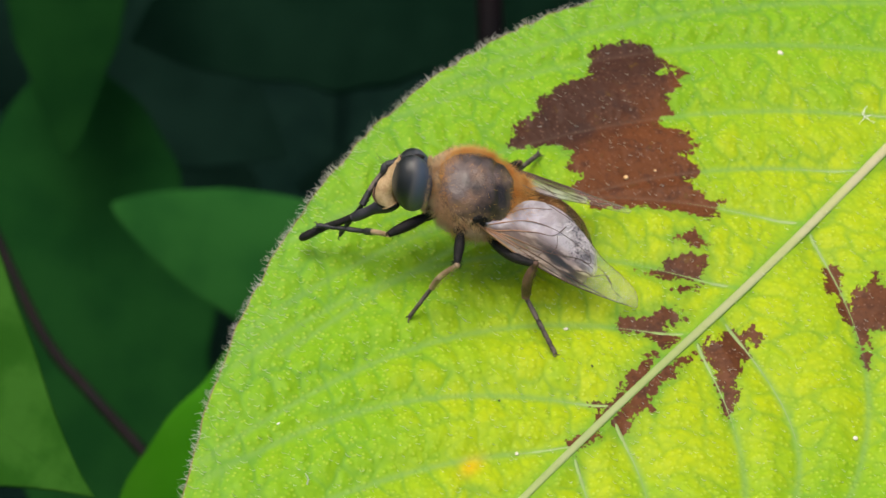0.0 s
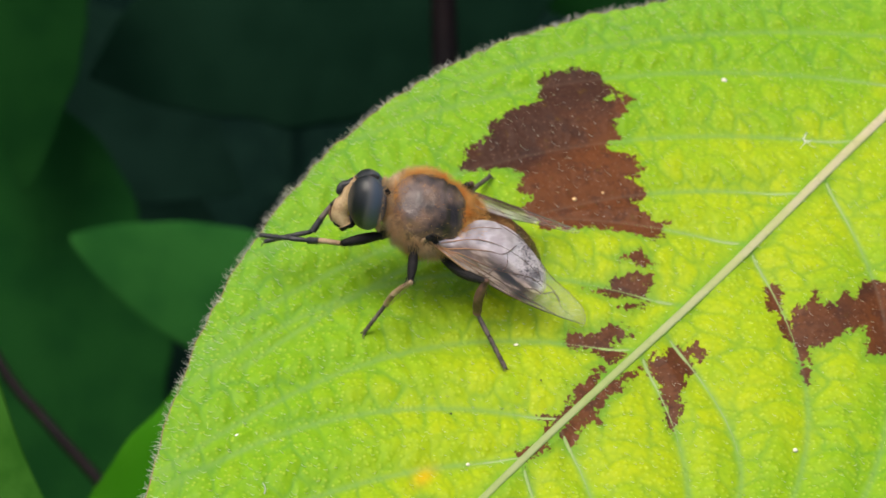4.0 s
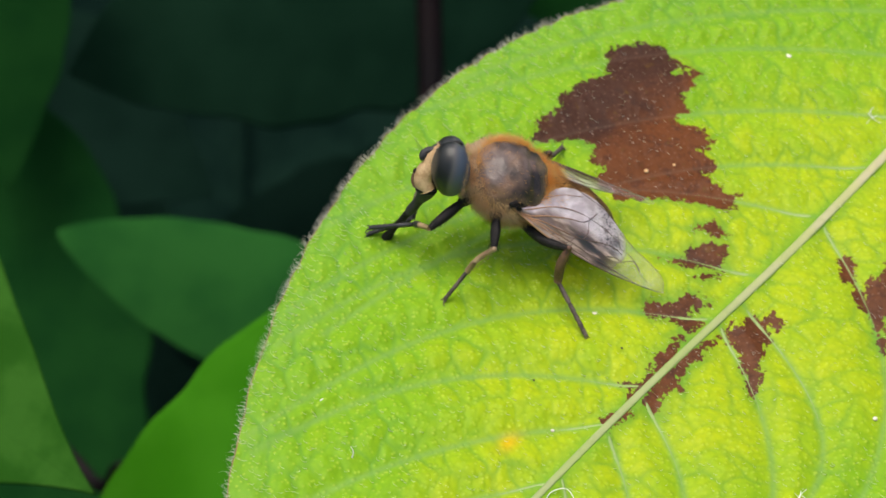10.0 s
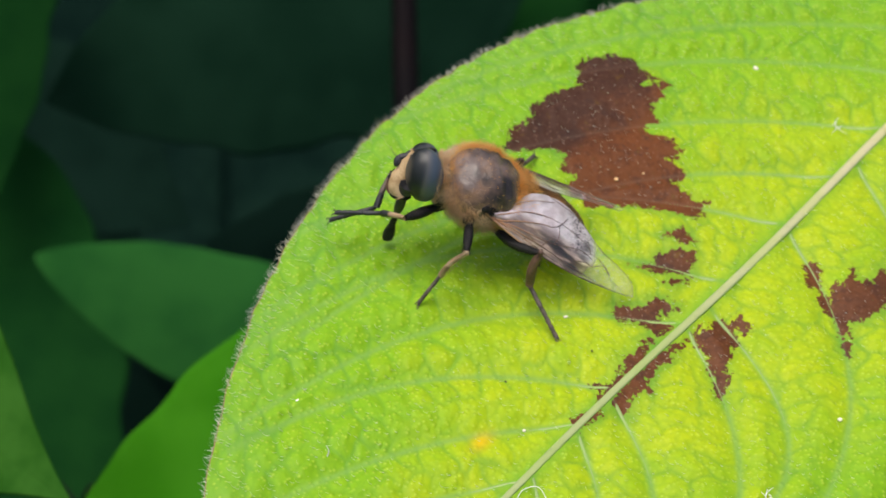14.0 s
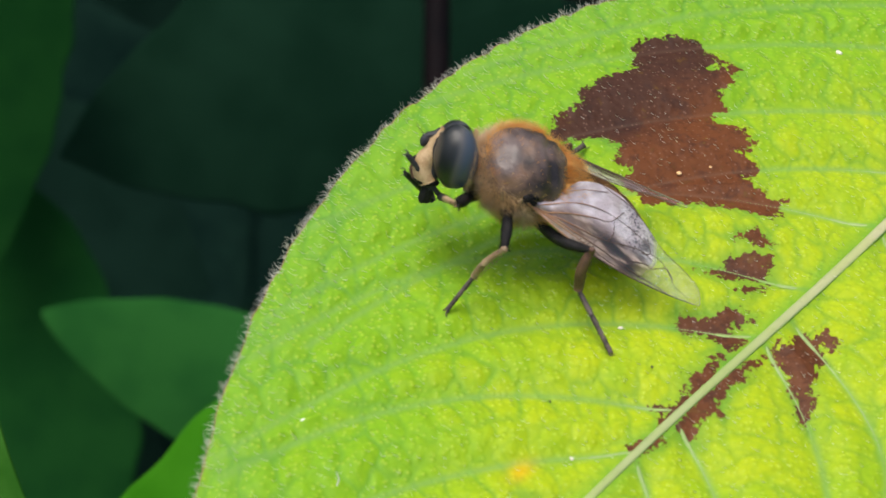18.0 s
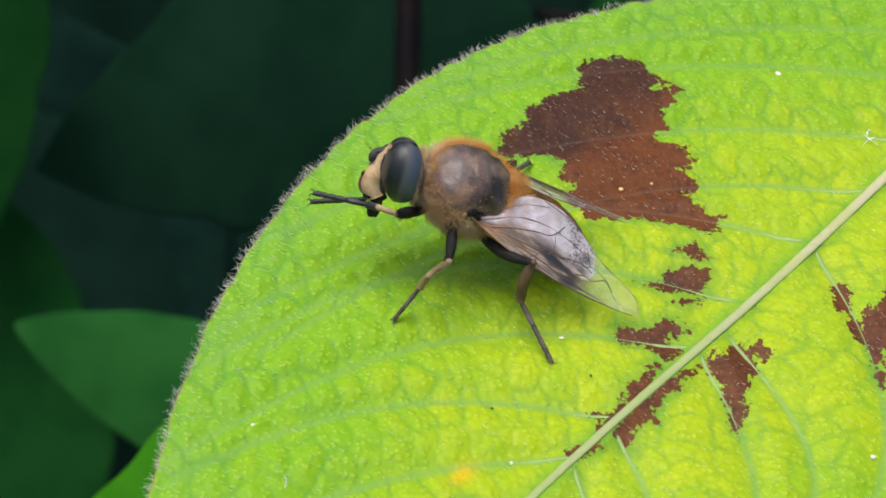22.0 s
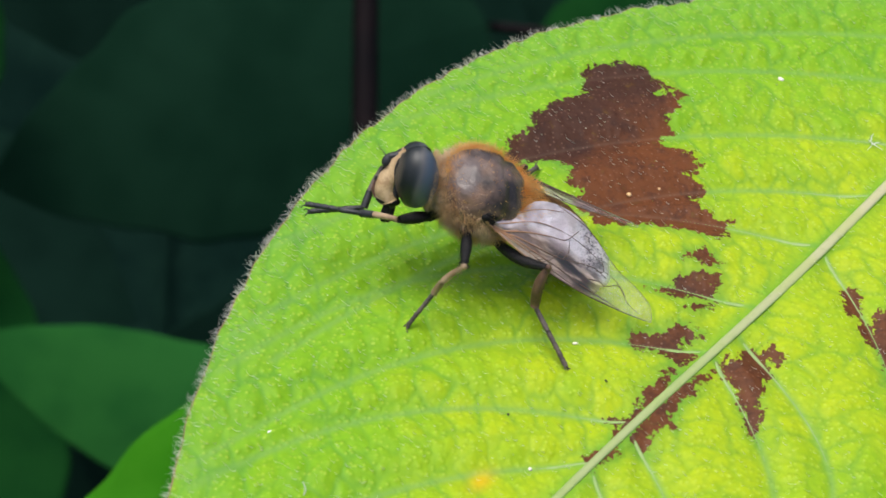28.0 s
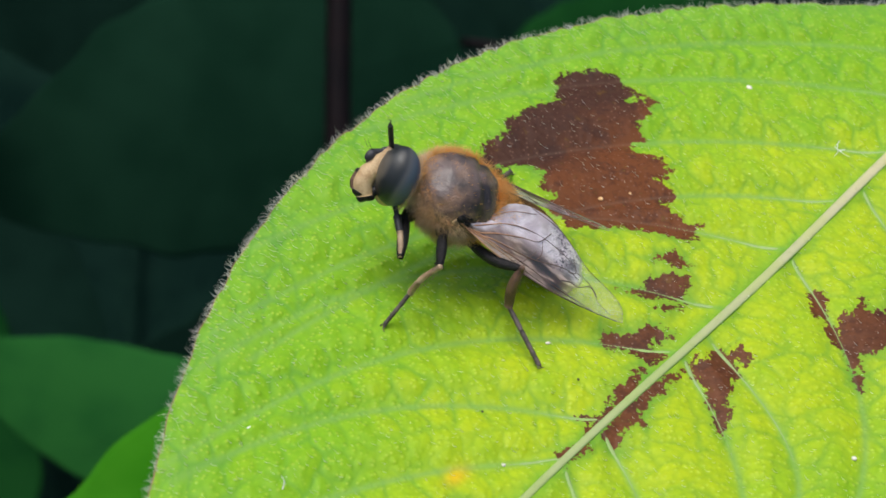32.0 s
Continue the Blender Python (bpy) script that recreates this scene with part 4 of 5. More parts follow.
        plant_leaf("green thicket leaf, nearly blackened in colour for deep shade", c - d, c + d, (rnd.uniform(-0.4, 0.4), -0.6 + rnd.uniform(-0.3, 0.3), 0.8), rnd.uniform(15, 22), THICKET_SHADE_TONE, "thicket leaves", seed=30 + k)


build_plants()


# ---- the fly; its own axes: x forward, y to its left, z up from its back ----
FWD = Vector((-0.895, -0.02, 0.445)).normalized()
LEFT = Vector((0, 0, 1)).cross(FWD).normalized()
FLY = Matrix((FWD, LEFT, FWD.cross(LEFT))).transposed().to_4x4()
FLY.translation = Vector((3.0, -0.1, 4.45)) * MM


def to_fly(x, y, z):
    """A place of the world, in mm, in the fly's own axes."""
    return (FLY.inverted() @ (Vector((x, y, z)) * MM)) / MM


def limb_shape(a, b, r0, r1, bulge=0.0, bend=(0, 0, 0), sides=10, n=10):
    a, b = Vector(a), Vector(b)
    line = [a.lerp(b, t / n) + Vector(bend) * math.sin(math.pi * t / n) for t in range(n + 1)]
    return tube(line, lambda t: r0 + (r1 - r0) * t + bulge * math.sin(math.pi * t), sides)


def bristles(a, b, r, count, length, seed):
    rnd = np.random.default_rng(seed)
    a, b = np.array(a), np.array(b)
    d = (b - a) / np.linalg.norm(b - a)
    t = rnd.random(count)[:, None]
    out = rnd.normal(size=(count, 3))
    out -= (out @ d)[:, None] * d
    out /= np.linalg.norm(out, axis=1)[:, None]
    return strands(a + (b - a) * t + out * r * 0.7, out + d * 0.9, rnd.uniform(0.5, 1, count) * length, 0.012, 0.15, rnd)


def merged(*shapes):
    """Join shapes of lists or arrays of any face size."""
    verts, faces = [], []
    for v, f in shapes:
        k = len(verts)
        verts += [tuple(p) for p in v]
        faces += [tuple(int(i) + k for i in q) for q in f]
    return verts, faces


def joint_pose(a, b, side=(0, 1, 0)):
    """A pose at a whose x axis points to b (fly axes, mm)."""
    a, b = Vector(a), Vector(b)
    x = (b - a).normalized()
    y = Vector(side) - x * x.dot(Vector(side))
    y.normalize()
    m = Matrix((x, y, x.cross(y))).transposed().to_4x4()
    m.translation = a * MM
    return m


FEMUR, TIBIA, TARSUS = 2.3, 2.1, 2.5      # lengths in the forelegs
HIP = {1: Vector((1.75, 0.85, -1.75)), -1: Vector((1.75, -0.85, -1.75))}
NECK = Vector((2.6, 0, -0.46))


def tarsus_shape(length, r):
    """Five short beads and two claws, along x."""
    shapes = []
    cuts = [0, 0.42, 0.6, 0.74, 0.86, 1.0]
    for k in range(5):
        a, b = cuts[k] * length, cuts[k + 1] * length
        shapes.append(tube([(a, 0, 0), (a + (b - a) * 0.3, 0, 0), (a + (b - a) * 0.85, 0, 0), (b, 0, 0)], [r * 0.85, r, r * 1.08, r * 0.85], 8))
    for s in (1, -1):
        shapes.append(tube(spline([(length, s * 0.05, 0), (length + 0.18, s * 0.17, 0.03), (length + 0.27, s * 0.2, -0.13)], 6), lambda t: 0.042 * (1 - 0.7 * t), 5))
        shapes.append(egg((length + 0.06, s * 0.07, -0.05), (0.09, 0.06, 0.035), 8, 5))
    shapes.append(bristles((0, 0, 0), (length, 0, 0), r, 46, 0.15, 5))
    return merged(*shapes)


WING_REAR = ((0, 0.15), (0.07, 0.50), (0.12, 0.95), (0.17, 1.85), (0.21, 2.20), (0.28, 2.45), (0.38, 2.52), (0.48, 2.34), (0.58, 1.95), (0.68, 1.50), (0.78, 1.22), (0.88, 1.02), (0.95, 0.74), (0.985, 0.42), (1.0, 0.02))


def wing_outline(t):
    """Half outlines of a wing along its length: front edge and rear edge, in mm."""
    front = 0.50 * math.sin(math.pi * t ** 0.95) ** 0.85 + 0.1 * (1 - t)
    p = [Vector((a, b, 0)) for a, b in WING_REAR]
    k = max(i for i in range(len(p) - 1) if p[i].x <= t)
    f = (t - p[k].x) / (p[k + 1].x - p[k].x)
    a, b, c, d = p[max(k - 1, 0)].y, p[k].y, p[k + 1].y, p[min(k + 2, len(p) - 1)].y
    rear = 0.5 * (2 * b + (c - a) * f + (2 * a - 5 * b + 4 * c - d) * f * f + (3 * b - a - 3 * c + d) * f ** 3)
    return front, -max(rear, 0.01)


WING_LEN = 9.65


def wing_parts(fly, side):
    """Membrane, folds and veins of one wing, hinged on the thorax."""
    hinge = Vector((0.13, 2.05 * side, 0.38))
    tip = to_fly(11.20, -3.78, 0.35) if side > 0 else to_fly(11.22, 2.24, 0.35)
    x = (tip - hinge).normalized()
    over = Vector((0, -0.83, 0.56)) if side > 0 else Vector((0, 0.89, 0.45))          # the way from front edge to rear edge
    y = (over - x * x.dot(over)).normalized()
    m = Matrix((x, -y, x.cross(-y))).transposed().to_4x4()
    m.translation = hinge * MM
    n, k = 60, 24
    verts, smoke, veil, pale_sheen, lace, tip_of, faces = [], [], [], [], [], [], []
    broad = 1.0 if side > 0 else 0.8
    for i in range(n + 1):
        t = i / n
        front, rear = wing_outline(t)
        for j in range(k + 1):
            u = j / k
            px, py = t * WING_LEN, front + (rear * broad - front) * u
            z = 0.06 * math.sin(u * 9.0 + t * 2) * (1 - t) + 0.05 * noise.noise(Vector((px * 0.9, py * 0.9, side))) - 0.10 * (py / 3) ** 2 - 0.25 * t * t
            verts.append((px, py, z * side))
            patchy = 0.5 + 0.5 * noise.noise(Vector((px * 1.1, py * 1.6, 7)))
            a = math.exp(-(((t - 0.48) / 0.16) ** 2 + ((u - 0.29) / 0.13) ** 2))
            b = 0.9 * math.exp(-(((t - 0.60) / 0.08) ** 2 + ((u - 0.10) / 0.10) ** 2)) + 0.7 * math.exp(-(((t - 0.63) / 0.04) ** 2 + ((u - 0.62) / 0.3) ** 2))
            smoke.append(min(1.0, 1.15 * (a + b)))
            fade = min(1.0, max(0.0, (0.72 - 0.05 * (2 * u - 1) ** 2 - t) / 0.05))
            fade = fade * fade * (3 - 2 * fade)
            # where the membrane takes the painted pale sheen
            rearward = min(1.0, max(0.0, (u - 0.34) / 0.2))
            pale_sheen.append(max(rearward * (0.8 + 0.2 * patchy), 0.9 * (1 - fade)))
            lace.append(fade * rearward * min(1.0, max(0.0, (t - 0.40) / 0.12)))
            tip_of.append(1 - fade)
            veil.append(min(0.94, 0.23 + (0.31 + 0.42 * rearward) * fade * (0.75 + 0.4 * patchy)) * (1.0 if side > 0 else 0.6))
    for i in range(n):
        for j in range(k):
            q = i * (k + 1) + j
            faces.append((q, q + 1, q + k + 2, q + k + 1))
    wing = part("wing", (verts, faces), WING, fly, "clear veined wing with a smoky brown middle", m, layers={"smoke": smoke, "veil": veil, "pale_sheen": pale_sheen, "lace": lace, "tip": tip_of})

    def at(t, u):
        front, rear = wing_outline(t)
        px, py = t * WING_LEN, front + (rear * broad - front) * u
        z = 0.06 * math.sin(u * 9.0 + t * 2) * (1 - t) + 0.05 * noise.noise(Vector((px * 0.9, py * 0.9, side))) - 0.10 * (py / 3) ** 2 - 0.25 * t * t
        return Vector((px, py, z * side))

    veins = [([(0, 0.02), (0.25, 0.0), (0.55, 0.0), (0.8, 0.0), (0.97, 0.02)], 0.075),
             ([(0, 0.1), (0.2, 0.10), (0.45, 0.06), (0.62, 0.0)], 0.055),
             ([(0, 0.2), (0.15, 0.17), (0.4, 0.15), (0.6, 0.12), (0.82, 0.03)], 0.06),
             ([(0.0, 0.12), (0.1, 0.17), (0.19, 0.21), (0.40, 0.27), (0.52, 0.42), (0.61, 0.57), (0.69, 0.60)], 0.055),
             ([(0.0, 0.2), (0.1, 0.28), (0.2, 0.35), (0.32, 0.48), (0.41, 0.58), (0.455, 0.84)], 0.06),
             ([(0.06, 0.5), (0.22, 0.58), (0.36, 0.66), (0.5, 0.72), (0.64, 0.78)], 0.045),
             ([(0.44, 0.32), (0.45, 0.45), (0.43, 0.62)], 0.045),
             ([(0.38, 0.16), (0.40, 0.28), (0.42, 0.42)], 0.04),
             ([(0.62, 0.55), (0.66, 0.68), (0.62, 0.84)], 0.04),
             ([(0.82, 0.5), (0.78, 0.66), (0.72, 0.74), (0.66, 0.68)], 0.035),
             ([(0.05, 0.7), (0.2, 0.82), (0.34, 0.94)], 0.04),
             ([(0.60, 0.30), (0.66, 0.42), (0.70, 0.42), (0.76, 0.66), (0.80, 0.55), (0.84, 0.36), (0.92, 0.2)], 0.038),
             ([(0.3, 0.995), (0.5, 0.995), (0.7, 0.995), (0.85, 0.995), (0.95, 0.99), (0.99, 0.9), (0.995, 0.4), (0.98, 0.02)], 0.028)]
    for line, r in veins:
        p = spline([at(t, u) for t, u in line], 22)
        part("wing_vein", tube(p, lambda t, r=r: 0.66 * r * (1 - 0.5 * t), 6), WING_VEIN, wing)
    return wing


def build_fly():
    fly = thing("hover_fly", "brown drone fly with orange-haired thorax grooming on the leaf", "fly", FLY)
    rnd = np.random.default_rng(7)
    # thorax
    dome = lambda u: 1.0 + 0.05 * max(0, u.z) - 0.06 * abs(u.x) ** 6 + 0.03 * noise.noise(u * 2.6) - 0.07 * math.exp(-((u.x + 0.02 + 0.35 * abs(u.y)) / 0.10) ** 2) * max(0, u.z) * (0.35 + abs(u.y)) - 0.05 * math.exp(-((u.x + 0.72) / 0.10) ** 2) * max(0, u.z) + 0.03 * noise.noise(u * 5.0)
    shell = egg((0, 0, 0), (2.3, 2.1, 1.80), 60, 44, None, dome)

    def marking(p):
        """Paired black lobes on the dusty back."""
        x, y = p.x / 2.3, abs(p.y) / 2.1
        lobe = lambda cx, cy, rx, ry: math.exp(-((x - cx) / rx) ** 2 - ((y - cy) / ry) ** 2)
        return 0.80 * lobe(-0.26, 0.50, 0.25, 0.38) + 0.55 * lobe(0.38, 0.40, 0.30, 0.26) + 0.6 * lobe(-0.62, 0.24, 0.13, 0.30) + 0.5 * lobe(0.10, 0.82, 0.30, 0.25)

    part("thorax", shell, THORAX, fly, "dark brown shining thorax", layers={"mark": [marking(p) for p in shell[0]]})
    part("shield", egg((-1.95, 0, 0.72), (0.72, 1.15, 0.50), 26, 16), HONEY, fly, "amber-brown crescent shield behind the thorax")
    # hair coat: dense at the sides, front and rear, thin on the back
    coats = {"thorax_hair": (ORANGE_HAIR, "dense orange fur at the rear and the edges of the back", [], [], []), "side_fur": (TAN_HAIR, "short tan fur on the sides of the thorax", [], [], [])}
    for _ in range(26000):
        u = Vector(rnd.normal(size=3)).normalized()
        rear, edge = max(0.0, -u.x - 0.45), max(0.0, -u.y - 0.4)
        thick = 0.014 + 1.0 * max(0.0, 0.30 - u.z) + 2.6 * rear + 1.7 * edge + 0.9 * max(0.0, u.x - 0.72)
        if rnd.random() > thick:
            continue
        k = dome(u)
        side = u.z < 0.2 and u.x > -0.4
        roots, ways, lens = coats["side_fur" if side else "thorax_hair"][2:]
        roots.append((u.x * 2.28 * k, u.y * 2.08 * k, u.z * 1.78 * k))
        ways.append(tuple(u + Vector((-0.35, 0, 0.12)) + Vector(rnd.normal(size=3)) * 0.3))
        lens.append(rnd.uniform(0.25, 0.55) * (0.4 if thick < 0.2 else 1.0) * (1 + 0.9 * min(1.0, rear * 2) + 0.15 * min(1.0, edge * 2) + 0.35 * side))
    for name, (stuff, label, roots, ways, lens) in coats.items():
        part(name, strands(roots, ways, lens, 0.0105, 0.25, rnd, 2), stuff, fly, label)["kind"] = "stuff"
    roots, ways, lens = [], [], []
    for _ in range(1500):
        a, s = rnd.uniform(-0.5, 0.5) * math.pi, rnd.choice([1, -1])
        p = Vector((-2.05 - 0.60 * math.cos(a), 1.02 * math.sin(a), 0.68 + rnd.uniform(-0.3, 0.30)))
        roots.append(tuple(p))
        ways.append((-1.0 + rnd.normal() * 0.3, math.sin(a) + rnd.normal() * 0.3, 0.5 + rnd.normal() * 0.35))
        lens.append(rnd.uniform(0.35, 0.8))
    part("shield_hair", strands(roots, ways, lens, 0.013, 0.25, rnd, 2), ORANGE_HAIR, fly, "long orange hair round the shield")["kind"] = "stuff"
    # abdomen: five plates that taper to the rear and droop
    spine = spline([(-1.7, 0, -0.1), (-3.4, 0, -0.15), (-5.2, 0, -0.55), (-6.8, 0, -1.25), (-7.9, 0, -1.9)], 40)
    girth = lambda t: 1.95 * (0.62 + 0.9 * t - 0.4 * t * t) * (1 - t ** 2.4) ** 0.75 * 0.98 + 0.05
    cuts = [0, 0.2, 0.44, 0.66, 0.85, 1.0]
    for k in range(5):
        a, b = int(cuts[k] * 40), int(cuts[k + 1] * 40)
        line = spine[a:b + 1]
        rad = [girth((a + i) / 40) * (1 + 0.025 * (i / max(1, b - a))) for i in range(len(line))]
        part("abdomen_plate", tube(line, rad, 30, 0.72), AMBER if k == 1 else ABDOMEN, fly, "dark glossy plate" if k != 1 else "amber-marked plate")
        ring = [line[-1] - (line[-1] - line[-2]) * 0.6, line[-1]]
        if k < 4:
            part("abdomen_band", tube(ring, [rad[-1] * 1.012, rad[-1] * 1.012], 30, 0.72), AMBER, fly, "narrow pale hind margin")
    roots, ways, lens = [], [], []
    for _ in range(900):
        t, w = rnd.random() * 0.97, rnd.uniform(0, 2 * math.pi)
        p, r = spine[int(t * 40)], girth(t)
        o = Vector((0, math.cos(w), math.sin(w)))
        roots.append((p.x, p.y + o.y * r, p.z + o.z * r * 0.72))
        ways.append((-0.8 + rnd.normal() * 0.2, o.y + rnd.normal() * 0.2, o.z + rnd.normal() * 0.2))
        lens.append(rnd.uniform(0.15, 0.4))
    part("abdomen_hair", strands(roots, ways, lens, 0.010, 0.2, rnd, 2), PALE_HAIR, fly, "thin pale hair")["kind"] = "stuff"
    # wings, their hinges and balancers
    for side in (1, -1):
        wing_parts(fly, side)
        part("wing_hinge", merged(egg((0.20, 2.02 * side, 0.45), (0.26, 0.15, 0.19), 14, 9), egg((-0.18, 2.05 * side, 0.36), (0.20, 0.14, 0.15), 12, 8), egg((0.0, 1.98 * side, 0.66), (0.34, 0.10, 0.10), 12, 8), bristles((0.4, 2.0 * side, 0.5), (-0.3, 2.05 * side, 0.4), 0.2, 120, 0.4, 21)), BLACK, fly)
        part("wing_scale", egg((0.40, 2.05 * side, 0.16), (0.11, 0.10, 0.22), 12, 8), PALE_LEG, fly, "small pale scale at the wing base")
        part("squama", egg((-0.85, 1.80 * side, 0.35), (0.6, 0.34, 0.12), 16, 8), PALE_RIM, fly, "pale translucent flap under the wing base")
    build_head(fly)
    build_legs(fly)
    return fly


HEAD_PARTS, LEG_PARTS = {}, {}


def build_head(fly):
    """Head on its neck, origin at the neck; x forward, y left, z up."""
    rnd = np.random.default_rng(9)
    slim = lambda shape: ([(p[0] * 0.97, p[1] * 0.86, p[2] * 0.88 + 0.02) for p in shape[0]], shape[1])
    skull = lambda u: 1.0 - 0.10 * max(0, u.x) ** 3 * (1 if u.z > 0 else 0.4)
    head = part("head", slim(egg((0.62, 0, -0.15), (0.80, 1.55, 1.5), 30, 22, None, skull)), FACE, fly, "head with large dark eyes and a pale dusty face", Matrix.Translation(NECK * MM))
    for s in (1, -1):
        turn = Euler((radians(-10 * s), radians(8), radians(14 * s))).to_matrix()
        part("eye", slim(egg((0.62, 0.64 * s, 0.08), (1.02, 1.20, 1.66), 40, 28, turn)), EYE, head, "large dark grey compound eye with faint bands")
        ring = [Vector((0.62, 0.64 * s, 0.08)) + turn @ Vector((-0.50, 1.03 * math.cos(w) * s, 1.42 * math.sin(w))) for w in np.linspace(-1.9, -0.2, 22)]
        band = [Vector((0.62, 0.64 * s, 0.08)) + turn @ Vector((0.66, 0.93 * math.cos(w) * s, 1.27 * math.sin(w))) for w in np.linspace(0.58 * math.pi, 1.30 * math.pi, 26)]
        part("eye_border", slim(tube(band, lambda t: 0.05 + 0.05 * t, 8)), PALE_RIM, head, "pale line between eye and face")
        part("eye_rim", slim(tube(ring, lambda t: 0.025 + 0.12 * math.sin(math.pi * t) * (1 - t), 10)), PALE_RIM, head, "pale rim behind the eye")
    # face: a wedge down the front, drawn out to the mouth
    line = spline([(1.15, 0, 1.15), (1.55, 0, 0.60), (1.66, 0, 0.0), (1.90, 0, -0.5), (1.92, 0, -1.05), (1.60, 0, -1.55)], 26)
    part("face", slim(tube(line, lambda t: 0.44 + 0.30 * t - 0.22 * t ** 4, 22, 0.85, (1, 0, 0))), FACE, head, "pale buff dusted face")
    part("face_stripe", slim(tube([p + Vector((0.36 + 0.26 * k / 20, 0, 0.0)) for k, p in enumerate(line[5:26])], lambda t: 0.10 + 0.05 * t, 12, 0.6, (1, 0, 0))), BROWN_LEG, head, "glossy dark stripe down the face")
    part("face_knob", slim(egg((2.40, 0, -0.5), (0.13, 0.15, 0.18), 16, 12)), BLACK, head)
    part("mouth_rim", slim(egg((1.68, 0, -1.50), (0.60, 0.52, 0.30), 22, 14)), BLACK, head, "glossy black mouth margin")
    part("frons", slim(egg((1.36, 0, 1.02), (0.42, 0.30, 0.30), 18, 12)), SLATE, head, "dark swelling above the antennae")
    part("crown", slim(egg((0.45, 0, 1.50), (0.30, 0.16, 0.16), 16, 10)), BLACK, head)
    for s in (1, -1):
        base = Vector((1.45, 0.12 * s, 0.98))
        shape = merged(tube(spline([base, base + Vector((0.30, 0.03 * s, -0.06)), base + Vector((0.62, 0.06 * s, -0.20))], 8), lambda t: 0.17 - 0.03 * t, 12),
                       egg(base + Vector((0.68, 0.09 * s, -0.44)), (0.19, 0.13, 0.33), 16, 12, Euler((0, radians(-14), 0)).to_matrix()),
                       tube(spline([base + Vector((0.7, 0.1 * s, -0.2)), base + Vector((0.95, 0.2 * s, 0.0)), base + Vector((1.2, 0.32 * s, 0.28))], 8), lambda t: 0.016 * (1 - 0.6 * t), 5))
        part("antenna", slim(shape), SLATE, head, "short dark antenna with a thin bristle")
    # tongue in two pieces that slide in each other, along x: a tapered snout and a stem with a two-lobed pad
    snout = tube(spline([(0, 0, 0), (0.8, 0, 0.03), (1.6, 0, 0), (2.4, 0, -0.02)], 18), lambda t: 0.42 - 0.22 * t + 0.04 * math.sin(t * 9), 16)
    stem = merged(tube(spline([(0, 0, 0), (0.8, 0, 0), (1.6, 0, 0.02), (2.1, 0, 0)], 16), lambda t: 0.20 - 0.03 * math.sin(math.pi * t), 12),
                  *[tube(spline([(2.0, 0.05 * k, 0), (2.5, 0.09 * k, -0.03), (3.0, 0.09 * k, -0.07), (3.2, 0.05 * k, -0.1)], 12), lambda t: 0.15 + 0.07 * math.sin(math.pi * t), 12) for k in (1, -1)],
                  bristles((1.0, 0, 0), (3.1, 0, 0), 0.2, 60, 0.14, 12))
    HEAD_PARTS["head"] = head
    HEAD_PARTS["tongue"] = part("tongue", stem, BLACK, head, "black tongue with a soft two-lobed pad")
    HEAD_PARTS["snout"] = part("snout", snout, SLATE, head, "dark tapered base of the tongue")
    # hair behind the eyes and on the crown
    roots, ways, lens = [], [], []
    for _ in range(520):
        a = rnd.uniform(0, 2 * math.pi)
        roots.append((-0.05 + rnd.uniform(-0.12, 0.06), 1.4 * math.cos(a), -0.05 + 1.4 * math.sin(a)))
        ways.append((-0.5 + rnd.normal() * 0.2, math.cos(a) + rnd.normal() * 0.2, math.sin(a) + rnd.normal() * 0.2))
        lens.append(rnd.uniform(0.2, 0.45))
    part("head_hair", slim(strands(roots, ways, lens, 0.011, 0.2, rnd, 2)), PALE_HAIR, head, "fringe of pale hair behind the eyes")["kind"] = "stuff"


